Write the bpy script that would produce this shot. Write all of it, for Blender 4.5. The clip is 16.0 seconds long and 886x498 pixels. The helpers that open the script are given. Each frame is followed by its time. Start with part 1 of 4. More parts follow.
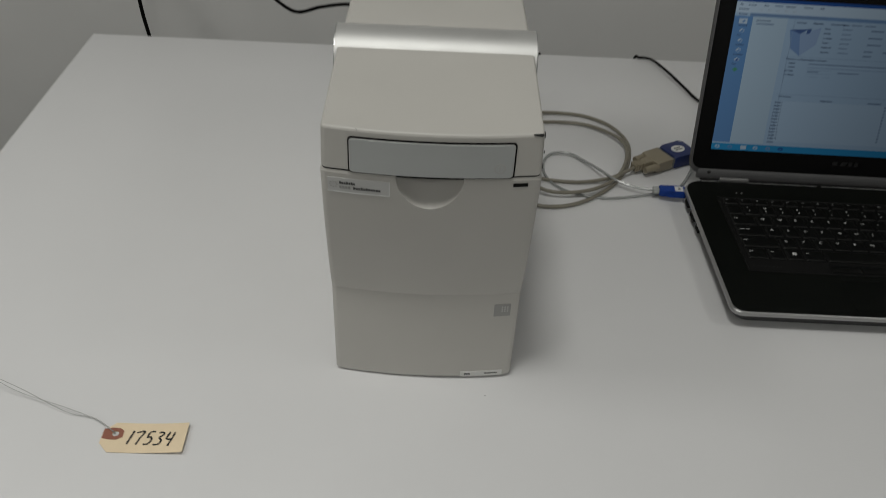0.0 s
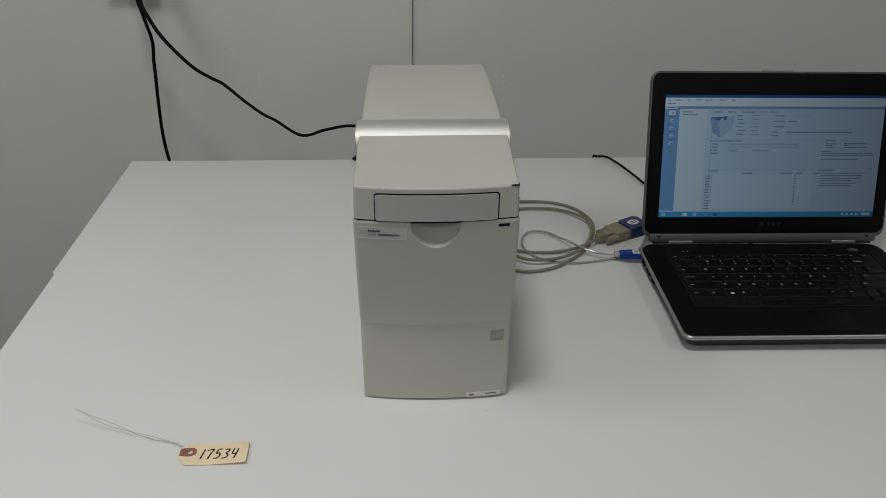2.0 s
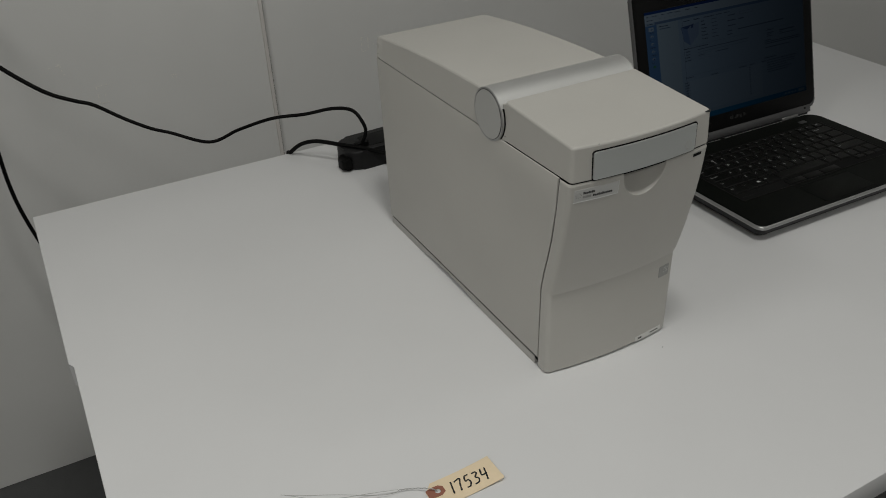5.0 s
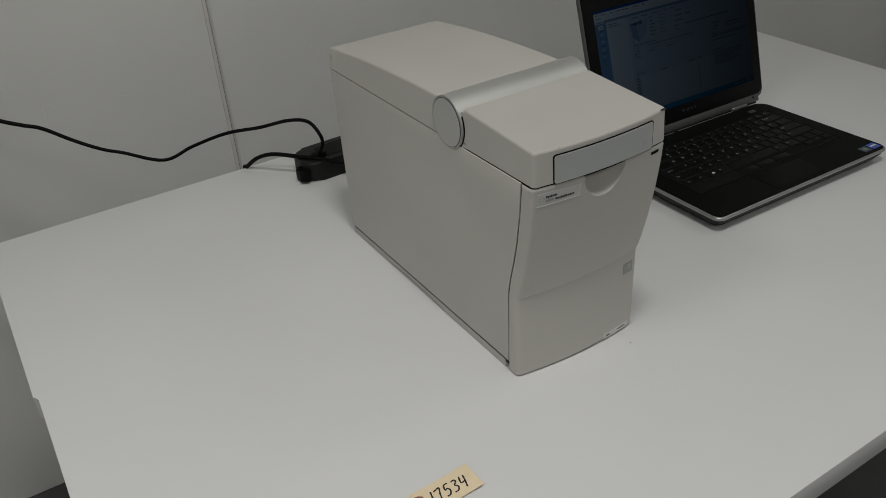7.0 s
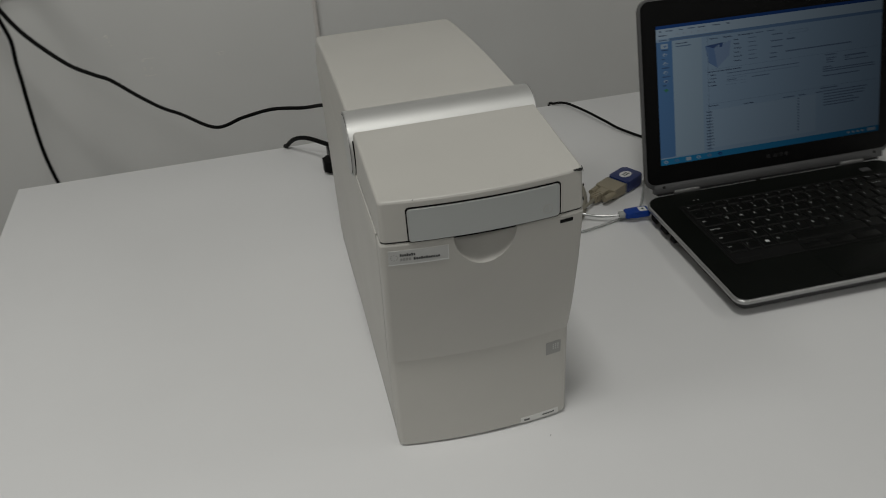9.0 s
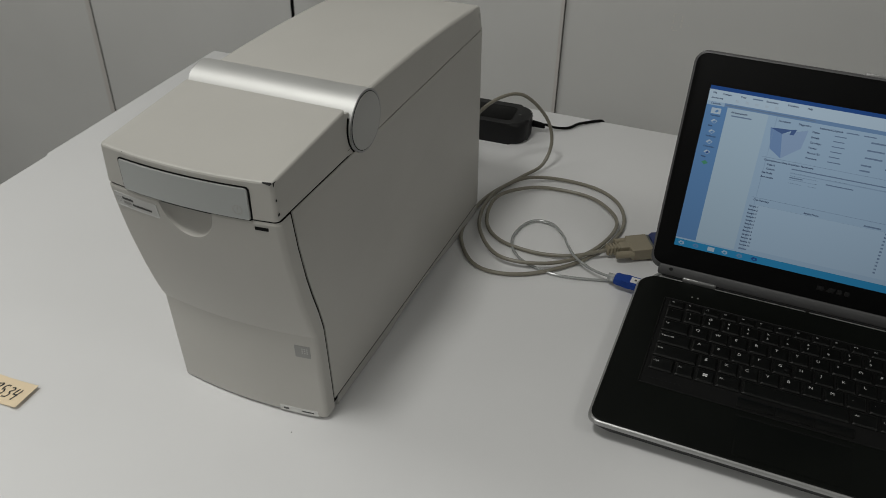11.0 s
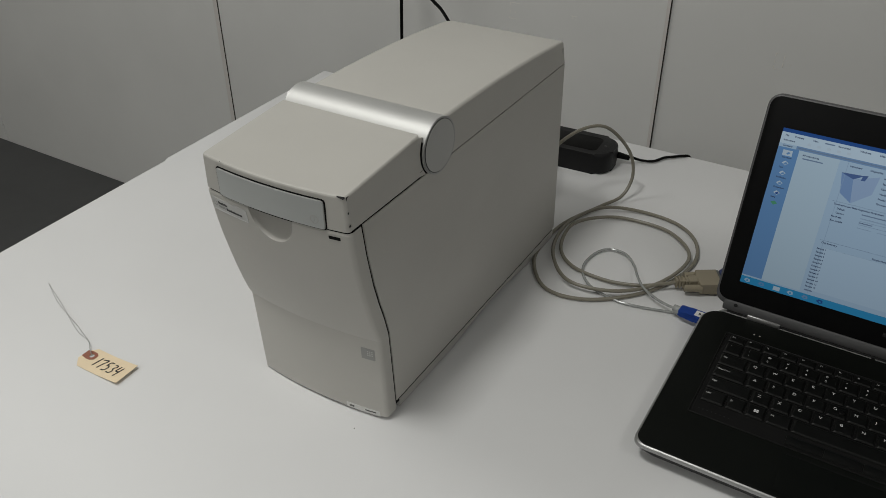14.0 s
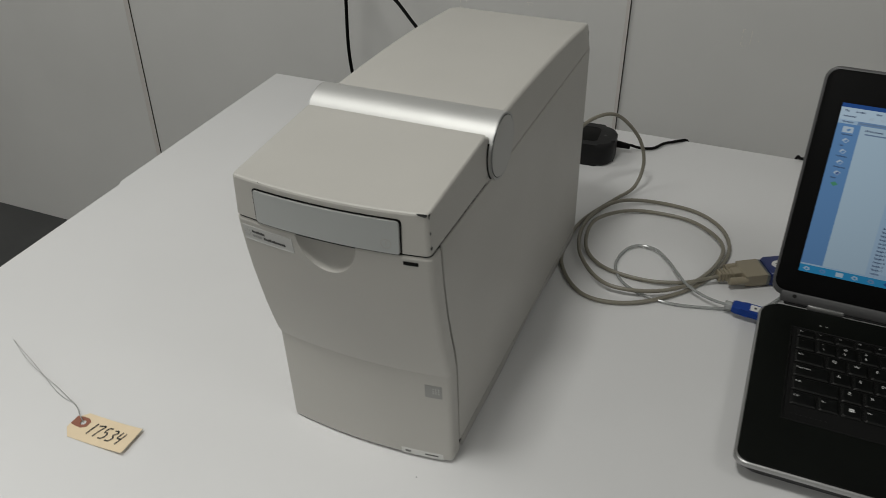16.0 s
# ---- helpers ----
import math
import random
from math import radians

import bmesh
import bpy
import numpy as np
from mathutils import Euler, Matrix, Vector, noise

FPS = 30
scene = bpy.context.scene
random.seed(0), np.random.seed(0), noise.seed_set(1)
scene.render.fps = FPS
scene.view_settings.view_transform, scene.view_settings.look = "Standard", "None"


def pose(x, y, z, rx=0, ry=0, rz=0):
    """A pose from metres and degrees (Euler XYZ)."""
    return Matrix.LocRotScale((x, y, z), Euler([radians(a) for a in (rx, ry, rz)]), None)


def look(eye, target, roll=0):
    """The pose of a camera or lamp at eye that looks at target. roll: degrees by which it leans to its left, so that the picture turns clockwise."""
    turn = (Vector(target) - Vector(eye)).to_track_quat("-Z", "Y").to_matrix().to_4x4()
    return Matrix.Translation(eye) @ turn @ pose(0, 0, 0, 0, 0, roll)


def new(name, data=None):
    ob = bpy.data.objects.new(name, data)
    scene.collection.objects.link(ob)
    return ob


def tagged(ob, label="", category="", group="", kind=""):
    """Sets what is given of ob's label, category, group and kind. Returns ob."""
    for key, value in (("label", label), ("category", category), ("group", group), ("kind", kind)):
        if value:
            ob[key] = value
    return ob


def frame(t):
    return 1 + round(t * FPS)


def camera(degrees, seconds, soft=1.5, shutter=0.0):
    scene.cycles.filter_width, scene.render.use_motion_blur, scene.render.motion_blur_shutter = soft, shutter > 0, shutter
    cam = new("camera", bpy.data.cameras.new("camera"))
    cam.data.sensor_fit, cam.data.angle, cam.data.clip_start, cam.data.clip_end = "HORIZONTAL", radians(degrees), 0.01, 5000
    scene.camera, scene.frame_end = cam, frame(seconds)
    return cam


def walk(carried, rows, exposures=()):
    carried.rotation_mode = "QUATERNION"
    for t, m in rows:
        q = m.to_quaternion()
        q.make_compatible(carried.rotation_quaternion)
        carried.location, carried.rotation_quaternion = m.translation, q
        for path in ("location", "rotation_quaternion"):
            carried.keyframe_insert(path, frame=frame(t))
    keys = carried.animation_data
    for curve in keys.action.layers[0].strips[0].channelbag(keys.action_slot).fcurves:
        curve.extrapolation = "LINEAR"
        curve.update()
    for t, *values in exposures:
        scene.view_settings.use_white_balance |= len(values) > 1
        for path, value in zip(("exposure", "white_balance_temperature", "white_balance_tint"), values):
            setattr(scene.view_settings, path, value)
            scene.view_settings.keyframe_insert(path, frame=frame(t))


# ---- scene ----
cam = camera(55.5, 16.0, 0.5, 0.3)
PATH = [
    (0, (-0.0096, -0.5583, 1.3242), (0.0571, 1.0176, 0.0945), 4.08),
    (0.2, (-0.0186, -0.6080, 1.3352), (0.0462, 0.8239, 0.3313), 3.49),
    (0.5, (-0.0292, -0.6843, 1.3465), (0.0494, 0.9955, 0.2639), 1.69),
    (0.7, (-0.0329, -0.7264, 1.3495), (0.0549, 0.7762, 0.4567), 1.26),
    (1, (-0.0319, -0.7717, 1.3574), (0.0756, 0.9608, 0.3640), 0.95),
    (1.5, (-0.0250, -0.7799, 1.3568), (0.0655, 0.9697, 0.3919), 1.35),
    (2, (-0.0344, -0.7706, 1.3560), (0.0640, 0.9828, 0.3990), 1.12),
    (2.5, (-0.0468, -0.7596, 1.3525), (0.0705, 0.9972, 0.4038), 0.76),
    (3, (-0.1200, -0.7362, 1.3423), (0.0611, 1.0107, 0.3854), 0.12),
    (3.2, (-0.1516, -0.7099, 1.3350), (0.0132, 0.8177, 0.4975), 0.29),
    (3.5, (-0.2140, -0.6599, 1.3269), (0.0220, 1.0711, 0.3533), 0.17),
    (3.7, (-0.2446, -0.6195, 1.3287), (0.0056, 0.8866, 0.4735), -1.33),
    (4, (-0.3039, -0.5925, 1.3258), (0.1097, 1.1073, 0.3564), -0.95),
    (4.2, (-0.3574, -0.5847, 1.3267), (0.0644, 0.8769, 0.4616), -1.41),
    (4.5, (-0.4425, -0.5798, 1.3298), (0.1876, 1.0228, 0.3128), -1.69),
    (4.7, (-0.4826, -0.5868, 1.3333), (0.2431, 0.9651, 0.3014), -1.89),
    (6.8, (-0.4908, -0.5857, 1.3401), (0.3632, 0.8942, 0.3005), -3.95),
    (7, (-0.4888, -0.5800, 1.3446), (0.3675, 0.8981, 0.3046), -4.15),
    (7.5, (-0.4864, -0.5714, 1.3448), (0.3809, 0.9079, 0.3154), -4.31),
    (8, (-0.4101, -0.5816, 1.3480), (0.4098, 0.9222, 0.3152), -3.64),
    (8.2, (-0.3529, -0.5885, 1.3428), (0.3329, 0.7435, 0.4384), -3.12),
    (8.5, (-0.2889, -0.5971, 1.3261), (0.4383, 0.9436, 0.2786), -2.34),
    (8.7, (-0.2398, -0.5933, 1.3176), (0.3312, 0.7831, 0.4001), -2.18),
    (9, (-0.1481, -0.5723, 1.3203), (0.2112, 1.0806, 0.2531), -3.53),
    (9.2, (-0.0831, -0.5631, 1.3221), (0.1931, 1.0961, 0.2401), -2.84),
    (11.3, (0.4284, -0.4753, 1.3512), (-0.2771, 0.9839, 0.1795), 0.56),
    (11.5, (0.4478, -0.4752, 1.3529), (-0.3082, 0.9643, 0.1883), 0.38),
    (12, (0.4635, -0.4957, 1.3677), (-0.3723, 0.8870, 0.1889), 0.37),
    (12.5, (0.4656, -0.5020, 1.3805), (-0.3765, 0.8832, 0.2091), 0.03),
    (13, (0.4556, -0.5040, 1.3797), (-0.3903, 0.8962, 0.2291), -0.31),
    (13.5, (0.4477, -0.5036, 1.3772), (-0.3954, 0.9059, 0.2360), -0.37),
    (14, (0.4417, -0.5019, 1.3769), (-0.4017, 0.9145, 0.2443), -0.24),
    (14.5, (0.4388, -0.5025, 1.3759), (-0.4025, 0.9179, 0.2468), -0.28),
    (15, (0.4318, -0.5039, 1.3730), (-0.4015, 0.9210, 0.2437), -0.57),
    (15.5, (0.3607, -0.5170, 1.3504), (-0.3402, 0.9804, 0.2250), -0.28),
    (16, (0.2700, -0.4810, 1.3315), (-0.3600, 1.0387, 0.1941), -0.15),
]
EXPOSURES = [(0, -0.36), (1.2, -0.25), (2.5, -0.24), (3.5, -0.30), (4.0, -0.33), (4.5, -0.41), (7.0, -0.34), (8.0, -0.34), (8.5, -0.38), (9.2, -0.37), (11.3, -0.17), (13, -0.14), (16, -0.10)]
walk(cam, [(t, look(eye, target, roll)) for t, eye, target, roll in PATH], EXPOSURES)

# ---------- world and light ----------
world = bpy.data.worlds.new("world")
scene.world = world
world.use_nodes = True
world.node_tree.nodes["Background"].inputs[0].default_value = (0.8, 0.85, 0.9, 1)
world.node_tree.nodes["Background"].inputs[1].default_value = 0.02

TABLE = 0.75          # height of the table top
FLOOR = -0.102        # the floor under the table
WALL_Y = 1.135        # face of the panelled wall
CEILING = 2.65

LAMPS = [  # x, y, width along x, length along y, watts
    (-0.22, -0.44, 0.36, 0.34, 13.5),
    (-1.50, -0.20, 0.60, 0.60, 12.0),
    (-0.40, -2.0, 0.60, 0.60, 8.5),
    (-2.2, -2.2, 0.60, 0.60, 9.0),
    (1.6, -0.5, 0.60, 0.60, 4.4),
    (1.6, -2.2, 0.60, 0.60, 5.5),
]
for lx, ly, lw, lh, watts in LAMPS:
    data = bpy.data.lights.new("panel_light", "AREA")
    data.shape, data.size, data.size_y, data.energy = "RECTANGLE", lw - 0.06, lh - 0.06, watts
    data.color = (0.998, 0.994, 0.946)
    lamp = new("panel_light", data)
    lamp.matrix_world = pose(lx, ly, CEILING - 0.03)

# ---------- materials ----------


def node_material(name, colour, rough=0.5, metal=0.0, spread=0.04, scale=30.0, grain=0.0, grain_scale=900.0, spec=0.5, coat=0.0, stain=0.0, stain_scale=4.0):
    """Plain paint, plastic, metal or board: colour varied at two sizes, uneven gloss and fine relief."""
    m = bpy.data.materials.new(name)
    m.use_nodes = True
    nt = m.node_tree
    b = nt.nodes["Principled BSDF"]
    b.inputs["Roughness"].default_value = rough
    b.inputs["Metallic"].default_value = metal
    b.inputs["Specular IOR Level"].default_value = spec
    b.inputs["Coat Weight"].default_value = coat
    geo = nt.nodes.new("ShaderNodeNewGeometry")
    n1 = nt.nodes.new("ShaderNodeTexNoise")
    n1.inputs["Scale"].default_value = scale
    n1.inputs["Detail"].default_value = 5
    nt.links.new(geo.outputs["Position"], n1.inputs["Vector"])
    n2 = nt.nodes.new("ShaderNodeTexNoise")
    n2.inputs["Scale"].default_value = stain_scale
    n2.inputs["Detail"].default_value = 4
    nt.links.new(geo.outputs["Position"], n2.inputs["Vector"])
    r1 = nt.nodes.new("ShaderNodeMapRange")
    r1.inputs["To Min"].default_value, r1.inputs["To Max"].default_value = 1 - spread, 1 + spread
    nt.links.new(n1.outputs["Fac"], r1.inputs["Value"])
    r2 = nt.nodes.new("ShaderNodeMapRange")
    r2.inputs["From Min"].default_value, r2.inputs["From Max"].default_value = 0.35, 0.65
    r2.inputs["To Min"].default_value, r2.inputs["To Max"].default_value = 1 - stain, 1 + stain * 0.4
    nt.links.new(n2.outputs["Fac"], r2.inputs["Value"])
    mul = nt.nodes.new("ShaderNodeMath")
    mul.operation = "MULTIPLY"
    nt.links.new(r1.outputs[0], mul.inputs[0])
    nt.links.new(r2.outputs[0], mul.inputs[1])
    mix = nt.nodes.new("ShaderNodeVectorMath")
    mix.operation = "SCALE"
    mix.inputs[0].default_value = colour[:3]
    nt.links.new(mul.outputs[0], mix.inputs["Scale"])
    nt.links.new(mix.outputs[0], b.inputs["Base Color"])
    rr = nt.nodes.new("ShaderNodeMapRange")
    rr.inputs["To Min"].default_value, rr.inputs["To Max"].default_value = max(0.02, rough - 0.06), min(1, rough + 0.06)
    nt.links.new(n1.outputs["Fac"], rr.inputs["Value"])
    nt.links.new(rr.outputs[0], b.inputs["Roughness"])
    if grain:
        n3 = nt.nodes.new("ShaderNodeTexNoise")
        n3.inputs["Scale"].default_value = grain_scale
        n3.inputs["Detail"].default_value = 3
        nt.links.new(geo.outputs["Position"], n3.inputs["Vector"])
        bump = nt.nodes.new("ShaderNodeBump")
        bump.inputs["Strength"].default_value = grain
        bump.inputs["Distance"].default_value = 0.001
        nt.links.new(n3.outputs["Fac"], bump.inputs["Height"])
        nt.links.new(bump.outputs[0], b.inputs["Normal"])
    return m


# tint of a coat added over the screen to dim it at a slant
SLANT_TINT = (0.00018, 0.00020, 0.00023)


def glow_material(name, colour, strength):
    """A lit field of the screen under an added dark coat, which stands in for the panel's dimming at a slant."""
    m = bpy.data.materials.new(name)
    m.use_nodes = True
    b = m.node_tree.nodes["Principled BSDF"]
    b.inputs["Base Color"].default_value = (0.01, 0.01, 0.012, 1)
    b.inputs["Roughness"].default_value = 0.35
    b.inputs["Emission Color"].default_value = (*(c / t * 0.0002 for c, t in zip(colour, SLANT_TINT)), 1)
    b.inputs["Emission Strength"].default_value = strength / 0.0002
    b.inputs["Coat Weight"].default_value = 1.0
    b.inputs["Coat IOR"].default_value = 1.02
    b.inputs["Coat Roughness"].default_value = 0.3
    b.inputs["Coat Tint"].default_value = (*SLANT_TINT, 1)
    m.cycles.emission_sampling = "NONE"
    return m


MAT = {
    "table": node_material("white_laminate", (0.712, 0.712, 0.717), 0.46, spread=0.012, scale=14, grain=0.05, grain_scale=500, stain=0.02, stain_scale=2.5),
    "wall": node_material("grey_wall_panel", (0.742, 0.740, 0.727), 0.5, spread=0.02, scale=9, grain=0.12, grain_scale=160, stain=0.05, stain_scale=1.6),
    "wall_joint": node_material("wall_joint_dark", (0.05, 0.045, 0.04), 0.8),
    "floor": node_material("dark_floor_paint", (0.068, 0.069, 0.070), 0.55, spread=0.18, scale=45, grain=0.3, grain_scale=220, stain=0.15, stain_scale=3),
    "ceiling": node_material("ceiling_white", (0.75, 0.75, 0.73), 0.9, spread=0.04, scale=60, grain=0.3, grain_scale=200),
    "beige": node_material("warm_grey_plastic", (0.492, 0.479, 0.449), 0.46, spread=0.015, scale=22, grain=0.10, grain_scale=1500, stain=0.03, stain_scale=9),
    "beige_base": node_material("warm_grey_base_plastic", (0.42, 0.41, 0.39), 0.5, grain=0.1),
    "core": node_material("dark_chassis", (0.008, 0.008, 0.008), 0.8, spec=0.1),
    "silver": node_material("silver_paint", (0.62, 0.62, 0.61), 0.54, metal=0.85, spread=0.02, grain=0.06, grain_scale=1800),
    "silver_disc": node_material("grey_silver_disc", (0.50, 0.50, 0.485), 0.5, metal=0.3, spread=0.02, grain=0.06, grain_scale=1800),
    "tray": node_material("cool_grey_silver_plastic", (0.51, 0.528, 0.522), 0.45, metal=0.35, spread=0.02, grain=0.05, grain_scale=1500),
    "black": node_material("black_plastic", (0.004, 0.004, 0.0042), 0.42, spec=0.07, spread=0.15, grain=0.12, grain_scale=1200),
    "palmrest": node_material("black_soft_paint", (0.0045, 0.0053, 0.0045), 0.5, spec=0.09, spread=0.25, scale=12, grain=0.1, grain_scale=1600),
    "keycap": node_material("black_keycap", (0.0035, 0.0038, 0.0035), 0.42, spec=0.22, spread=0.1, grain=0.1, grain_scale=1600),
    "ink_white": node_material("key_legend_white", (0.66, 0.67, 0.67), 0.6),
    "gunmetal": node_material("grey_metal_shell", (0.115, 0.115, 0.118), 0.45, metal=0.6, spread=0.05, grain=0.05),
    "mark_filler": node_material("pale_filler", (0.86, 0.84, 0.79), 0.7, spread=0.06),
    "seam_strip": node_material("seam_strip", (0.69, 0.66, 0.635), 0.5, spread=0.03, scale=40, stain=0.05, stain_scale=6),
    "mark_metal": node_material("dark_mark_metal", (0.022, 0.022, 0.023), 0.25, metal=0.7),
    "clear": node_material("clear_sheath", (0.62, 0.64, 0.63), 0.2, spread=0.03),
    "mark_dark": node_material("dark_print", (0.05, 0.05, 0.05), 0.6),
    "mark_pale": node_material("pale_print", (0.62, 0.63, 0.62), 0.5),
    "plaque": node_material("plaque_grey", (0.50, 0.50, 0.49), 0.4, spread=0.02),
    "emblem": node_material("emblem_grey", (0.30, 0.30, 0.29), 0.45, spread=0.04),
    "sticker": node_material("paper_sticker", (0.66, 0.66, 0.64), 0.55, spread=0.02),
    "chip": node_material("chipped_plastic", (0.02, 0.02, 0.02), 0.8),
    "manila": node_material("manila_card", (0.84, 0.69, 0.48), 0.8, spread=0.05, scale=90, grain=0.2, grain_scale=700, stain=0.05, stain_scale=40),
    "patch": node_material("red_brown_fibre", (0.30, 0.12, 0.08), 0.8, spread=0.12, scale=200, grain=0.2),
    "ink": node_material("black_ink", (0.012, 0.012, 0.012), 0.6),
    "braid": node_material("silver_braid", (0.60, 0.61, 0.60), 0.4, metal=0.7),
    "wire": node_material("thin_grey_wire", (0.42, 0.42, 0.41), 0.4, metal=0.6),
    "serial": node_material("putty_cable", (0.21, 0.195, 0.155), 0.38, spread=0.05),
    "db9": node_material("beige_connector", (0.27, 0.235, 0.168), 0.45, spread=0.05, grain=0.1),
    "cord": node_material("black_rubber_cord", (0.004, 0.004, 0.004), 0.5, spec=0.08, spread=0.1),
    "brick": node_material("black_adapter_plastic", (0.008, 0.008, 0.0085), 0.5, spec=0.25, spread=0.1, grain=0.2, grain_scale=1200),
    "steel": node_material("galvanised_box", (0.16, 0.17, 0.165), 0.45, metal=0.5, spread=0.1),
    "taped": node_material("grey_tape", (0.21, 0.195, 0.175), 0.5, spread=0.2, scale=120, grain=0.3),
    "trim": node_material("brushed_silver_trim", (0.40, 0.40, 0.40), 0.36, metal=0.85, spread=0.04),
    "case_low": node_material("dark_grey_case", (0.014, 0.014, 0.0145), 0.55, spec=0.3, spread=0.08, grain=0.1),
    "blue": node_material("blue_plastic", (0.004, 0.040, 0.25), 0.48, spec=0.25, spread=0.06),
    "navy": node_material("navy_plastic", (0.005, 0.018, 0.11), 0.36, spread=0.06),
    "sticker_blue": node_material("blue_foil_sticker", (0.05, 0.10, 0.42), 0.3),
    "sticker_dark": node_material("dark_foil_sticker", (0.06, 0.07, 0.12), 0.3),
    "sticker_green": node_material("green_foil", (0.18, 0.28, 0.16), 0.4),
    "hinge": node_material("grey_hinge_metal", (0.30, 0.30, 0.30), 0.30, metal=0.85, spread=0.04),
    "chrome": node_material("bright_metal", (0.7, 0.7, 0.7), 0.22, metal=1.0, spread=0.02),
}

MAT["clear"].node_tree.nodes["Principled BSDF"].inputs["Transmission Weight"].default_value = 0.6

# ---------- geometry helpers ----------


def thing(name, label, category, at=None, group="", kind=""):
    ob = new(name)
    ob.empty_display_size = 0.05
    if at is not None:
        ob.matrix_world = at
    return tagged(ob, label, category, group, kind)


def finish(name, bm, material, smooth=True, sharp=35):
    bmesh.ops.recalc_face_normals(bm, faces=bm.faces)
    me = bpy.data.meshes.new(name)
    bm.to_mesh(me)
    bm.free()
    me.materials.append(material)
    if smooth:
        me.polygons.foreach_set("use_smooth", [True] * len(me.polygons))
        me.set_sharp_from_angle(angle=radians(sharp))
    return me


def part(name, bm, material, parent, label="", smooth=True, sharp=35):
    ob = new(name, finish(name, bm, material, smooth, sharp))
    ob.parent = parent
    if label:
        tagged(ob, label)
    return ob


def structure(name, bm, material, label, category, smooth=False):
    return tagged(new(name, finish(name, bm, material, smooth)), label, category, kind="structure")


def box(x0, x1, y0, y1, z0, z1, bevel=0.0, segments=2, bm=None):
    b = bmesh.new()
    bmesh.ops.create_cube(b, size=1)
    for v in b.verts:
        v.co = Vector((x0 + (v.co.x + 0.5) * (x1 - x0), y0 + (v.co.y + 0.5) * (y1 - y0), z0 + (v.co.z + 0.5) * (z1 - z0)))
    if bevel:
        bmesh.ops.bevel(b, geom=b.edges[:], offset=bevel, segments=segments, profile=0.5, affect="EDGES")
    return join(bm, b)


def join(bm, b):
    """Adds b to bm, where there is a bm."""
    if bm is None:
        return b
    me = bpy.data.meshes.new("joint")
    b.to_mesh(me)
    b.free()
    bm.from_mesh(me)
    bpy.data.meshes.remove(me)
    return bm


def prism(outline, a0, a1, axis="x", bevel=0.0, segments=2):
    """A flat outline drawn out along an axis. For x the outline is (y, z); for z it is (x, y); for y it is (x, z)."""
    def at(p, a):
        return {"x": (a, p[0], p[1]), "y": (p[0], a, p[1]), "z": (p[0], p[1], a)}[axis]
    b = bmesh.new()
    lo = [b.verts.new(at(p, a0)) for p in outline]
    hi = [b.verts.new(at(p, a1)) for p in outline]
    n = len(outline)
    for i in range(n):
        b.faces.new((lo[i], lo[(i + 1) % n], hi[(i + 1) % n], hi[i]))
    caps = [b.faces.new(lo), b.faces.new(hi)]
    if bevel:
        edges = {e for f in caps for e in f.edges}
        bmesh.ops.bevel(b, geom=list(edges), offset=bevel, segments=segments, profile=0.5, affect="EDGES")
    return b


def loft(rings, closed_ends=True):
    b = bmesh.new()
    rows = [[b.verts.new(p) for p in ring] for ring in rings]
    n = len(rows[0])
    for lo, hi in zip(rows, rows[1:]):
        for i in range(n):
            b.faces.new((lo[i], lo[(i + 1) % n], hi[(i + 1) % n], hi[i]))
    if closed_ends:
        b.faces.new(rows[0])
        b.faces.new(rows[-1])
    return b


def rounded(x0, x1, y0, y1, r, n=5):
    """The outline of a rectangle with rounded corners."""
    out = []
    for cx, cy, a0 in ((x1 - r, y0 + r, -90), (x1 - r, y1 - r, 0), (x0 + r, y1 - r, 90), (x0 + r, y0 + r, 180)):
        for k in range(n + 1):
            a = radians(a0 + 90 * k / n)
            out.append((cx + r * math.cos(a), cy + r * math.sin(a)))
    return out


def spline(points, steps=8):
    """A smooth line through points (Catmull-Rom)."""
    p = [Vector(q) for q in points]
    p = [2 * p[0] - p[1], *p, 2 * p[-1] - p[-2]]
    out = []
    for i in range(1, len(p) - 2):
        for k in range(steps):
            t = k / steps
            a, b, c, d = p[i - 1], p[i], p[i + 1], p[i + 2]
            out.append(0.5 * (2 * b + (c - a) * t + (2 * a - 5 * b + 4 * c - d) * t * t + (3 * b - a - 3 * c + d) * t ** 3))
    return out + [p[-2]]


def tube(points, radius, sides=10, steps=8, bm=None):
    """A round cord along a smooth line."""
    line = spline(points, steps)
    rings, up = [], Vector((0.02, 0.03, 1))
    for i, q in enumerate(line):
        d = (line[min(i + 1, len(line) - 1)] - line[max(i - 1, 0)]).normalized()
        side = d.cross(up)
        if side.length < 1e-3:
            side = d.cross(Vector((1, 0, 0)))
        side.normalize()
        top = side.cross(d).normalized()
        r = radius(i / (len(line) - 1)) if callable(radius) else radius
        rings.append([q + r * (math.cos(2 * math.pi * k / sides) * side + math.sin(2 * math.pi * k / sides) * top) for k in range(sides)])
        up = top
    return join(bm, loft(rings))


def lerp_table(rows, z):
    """Straight lines between rows of (z, value)."""
    return float(np.interp(z, [r[0] for r in rows], [r[1] for r in rows]))


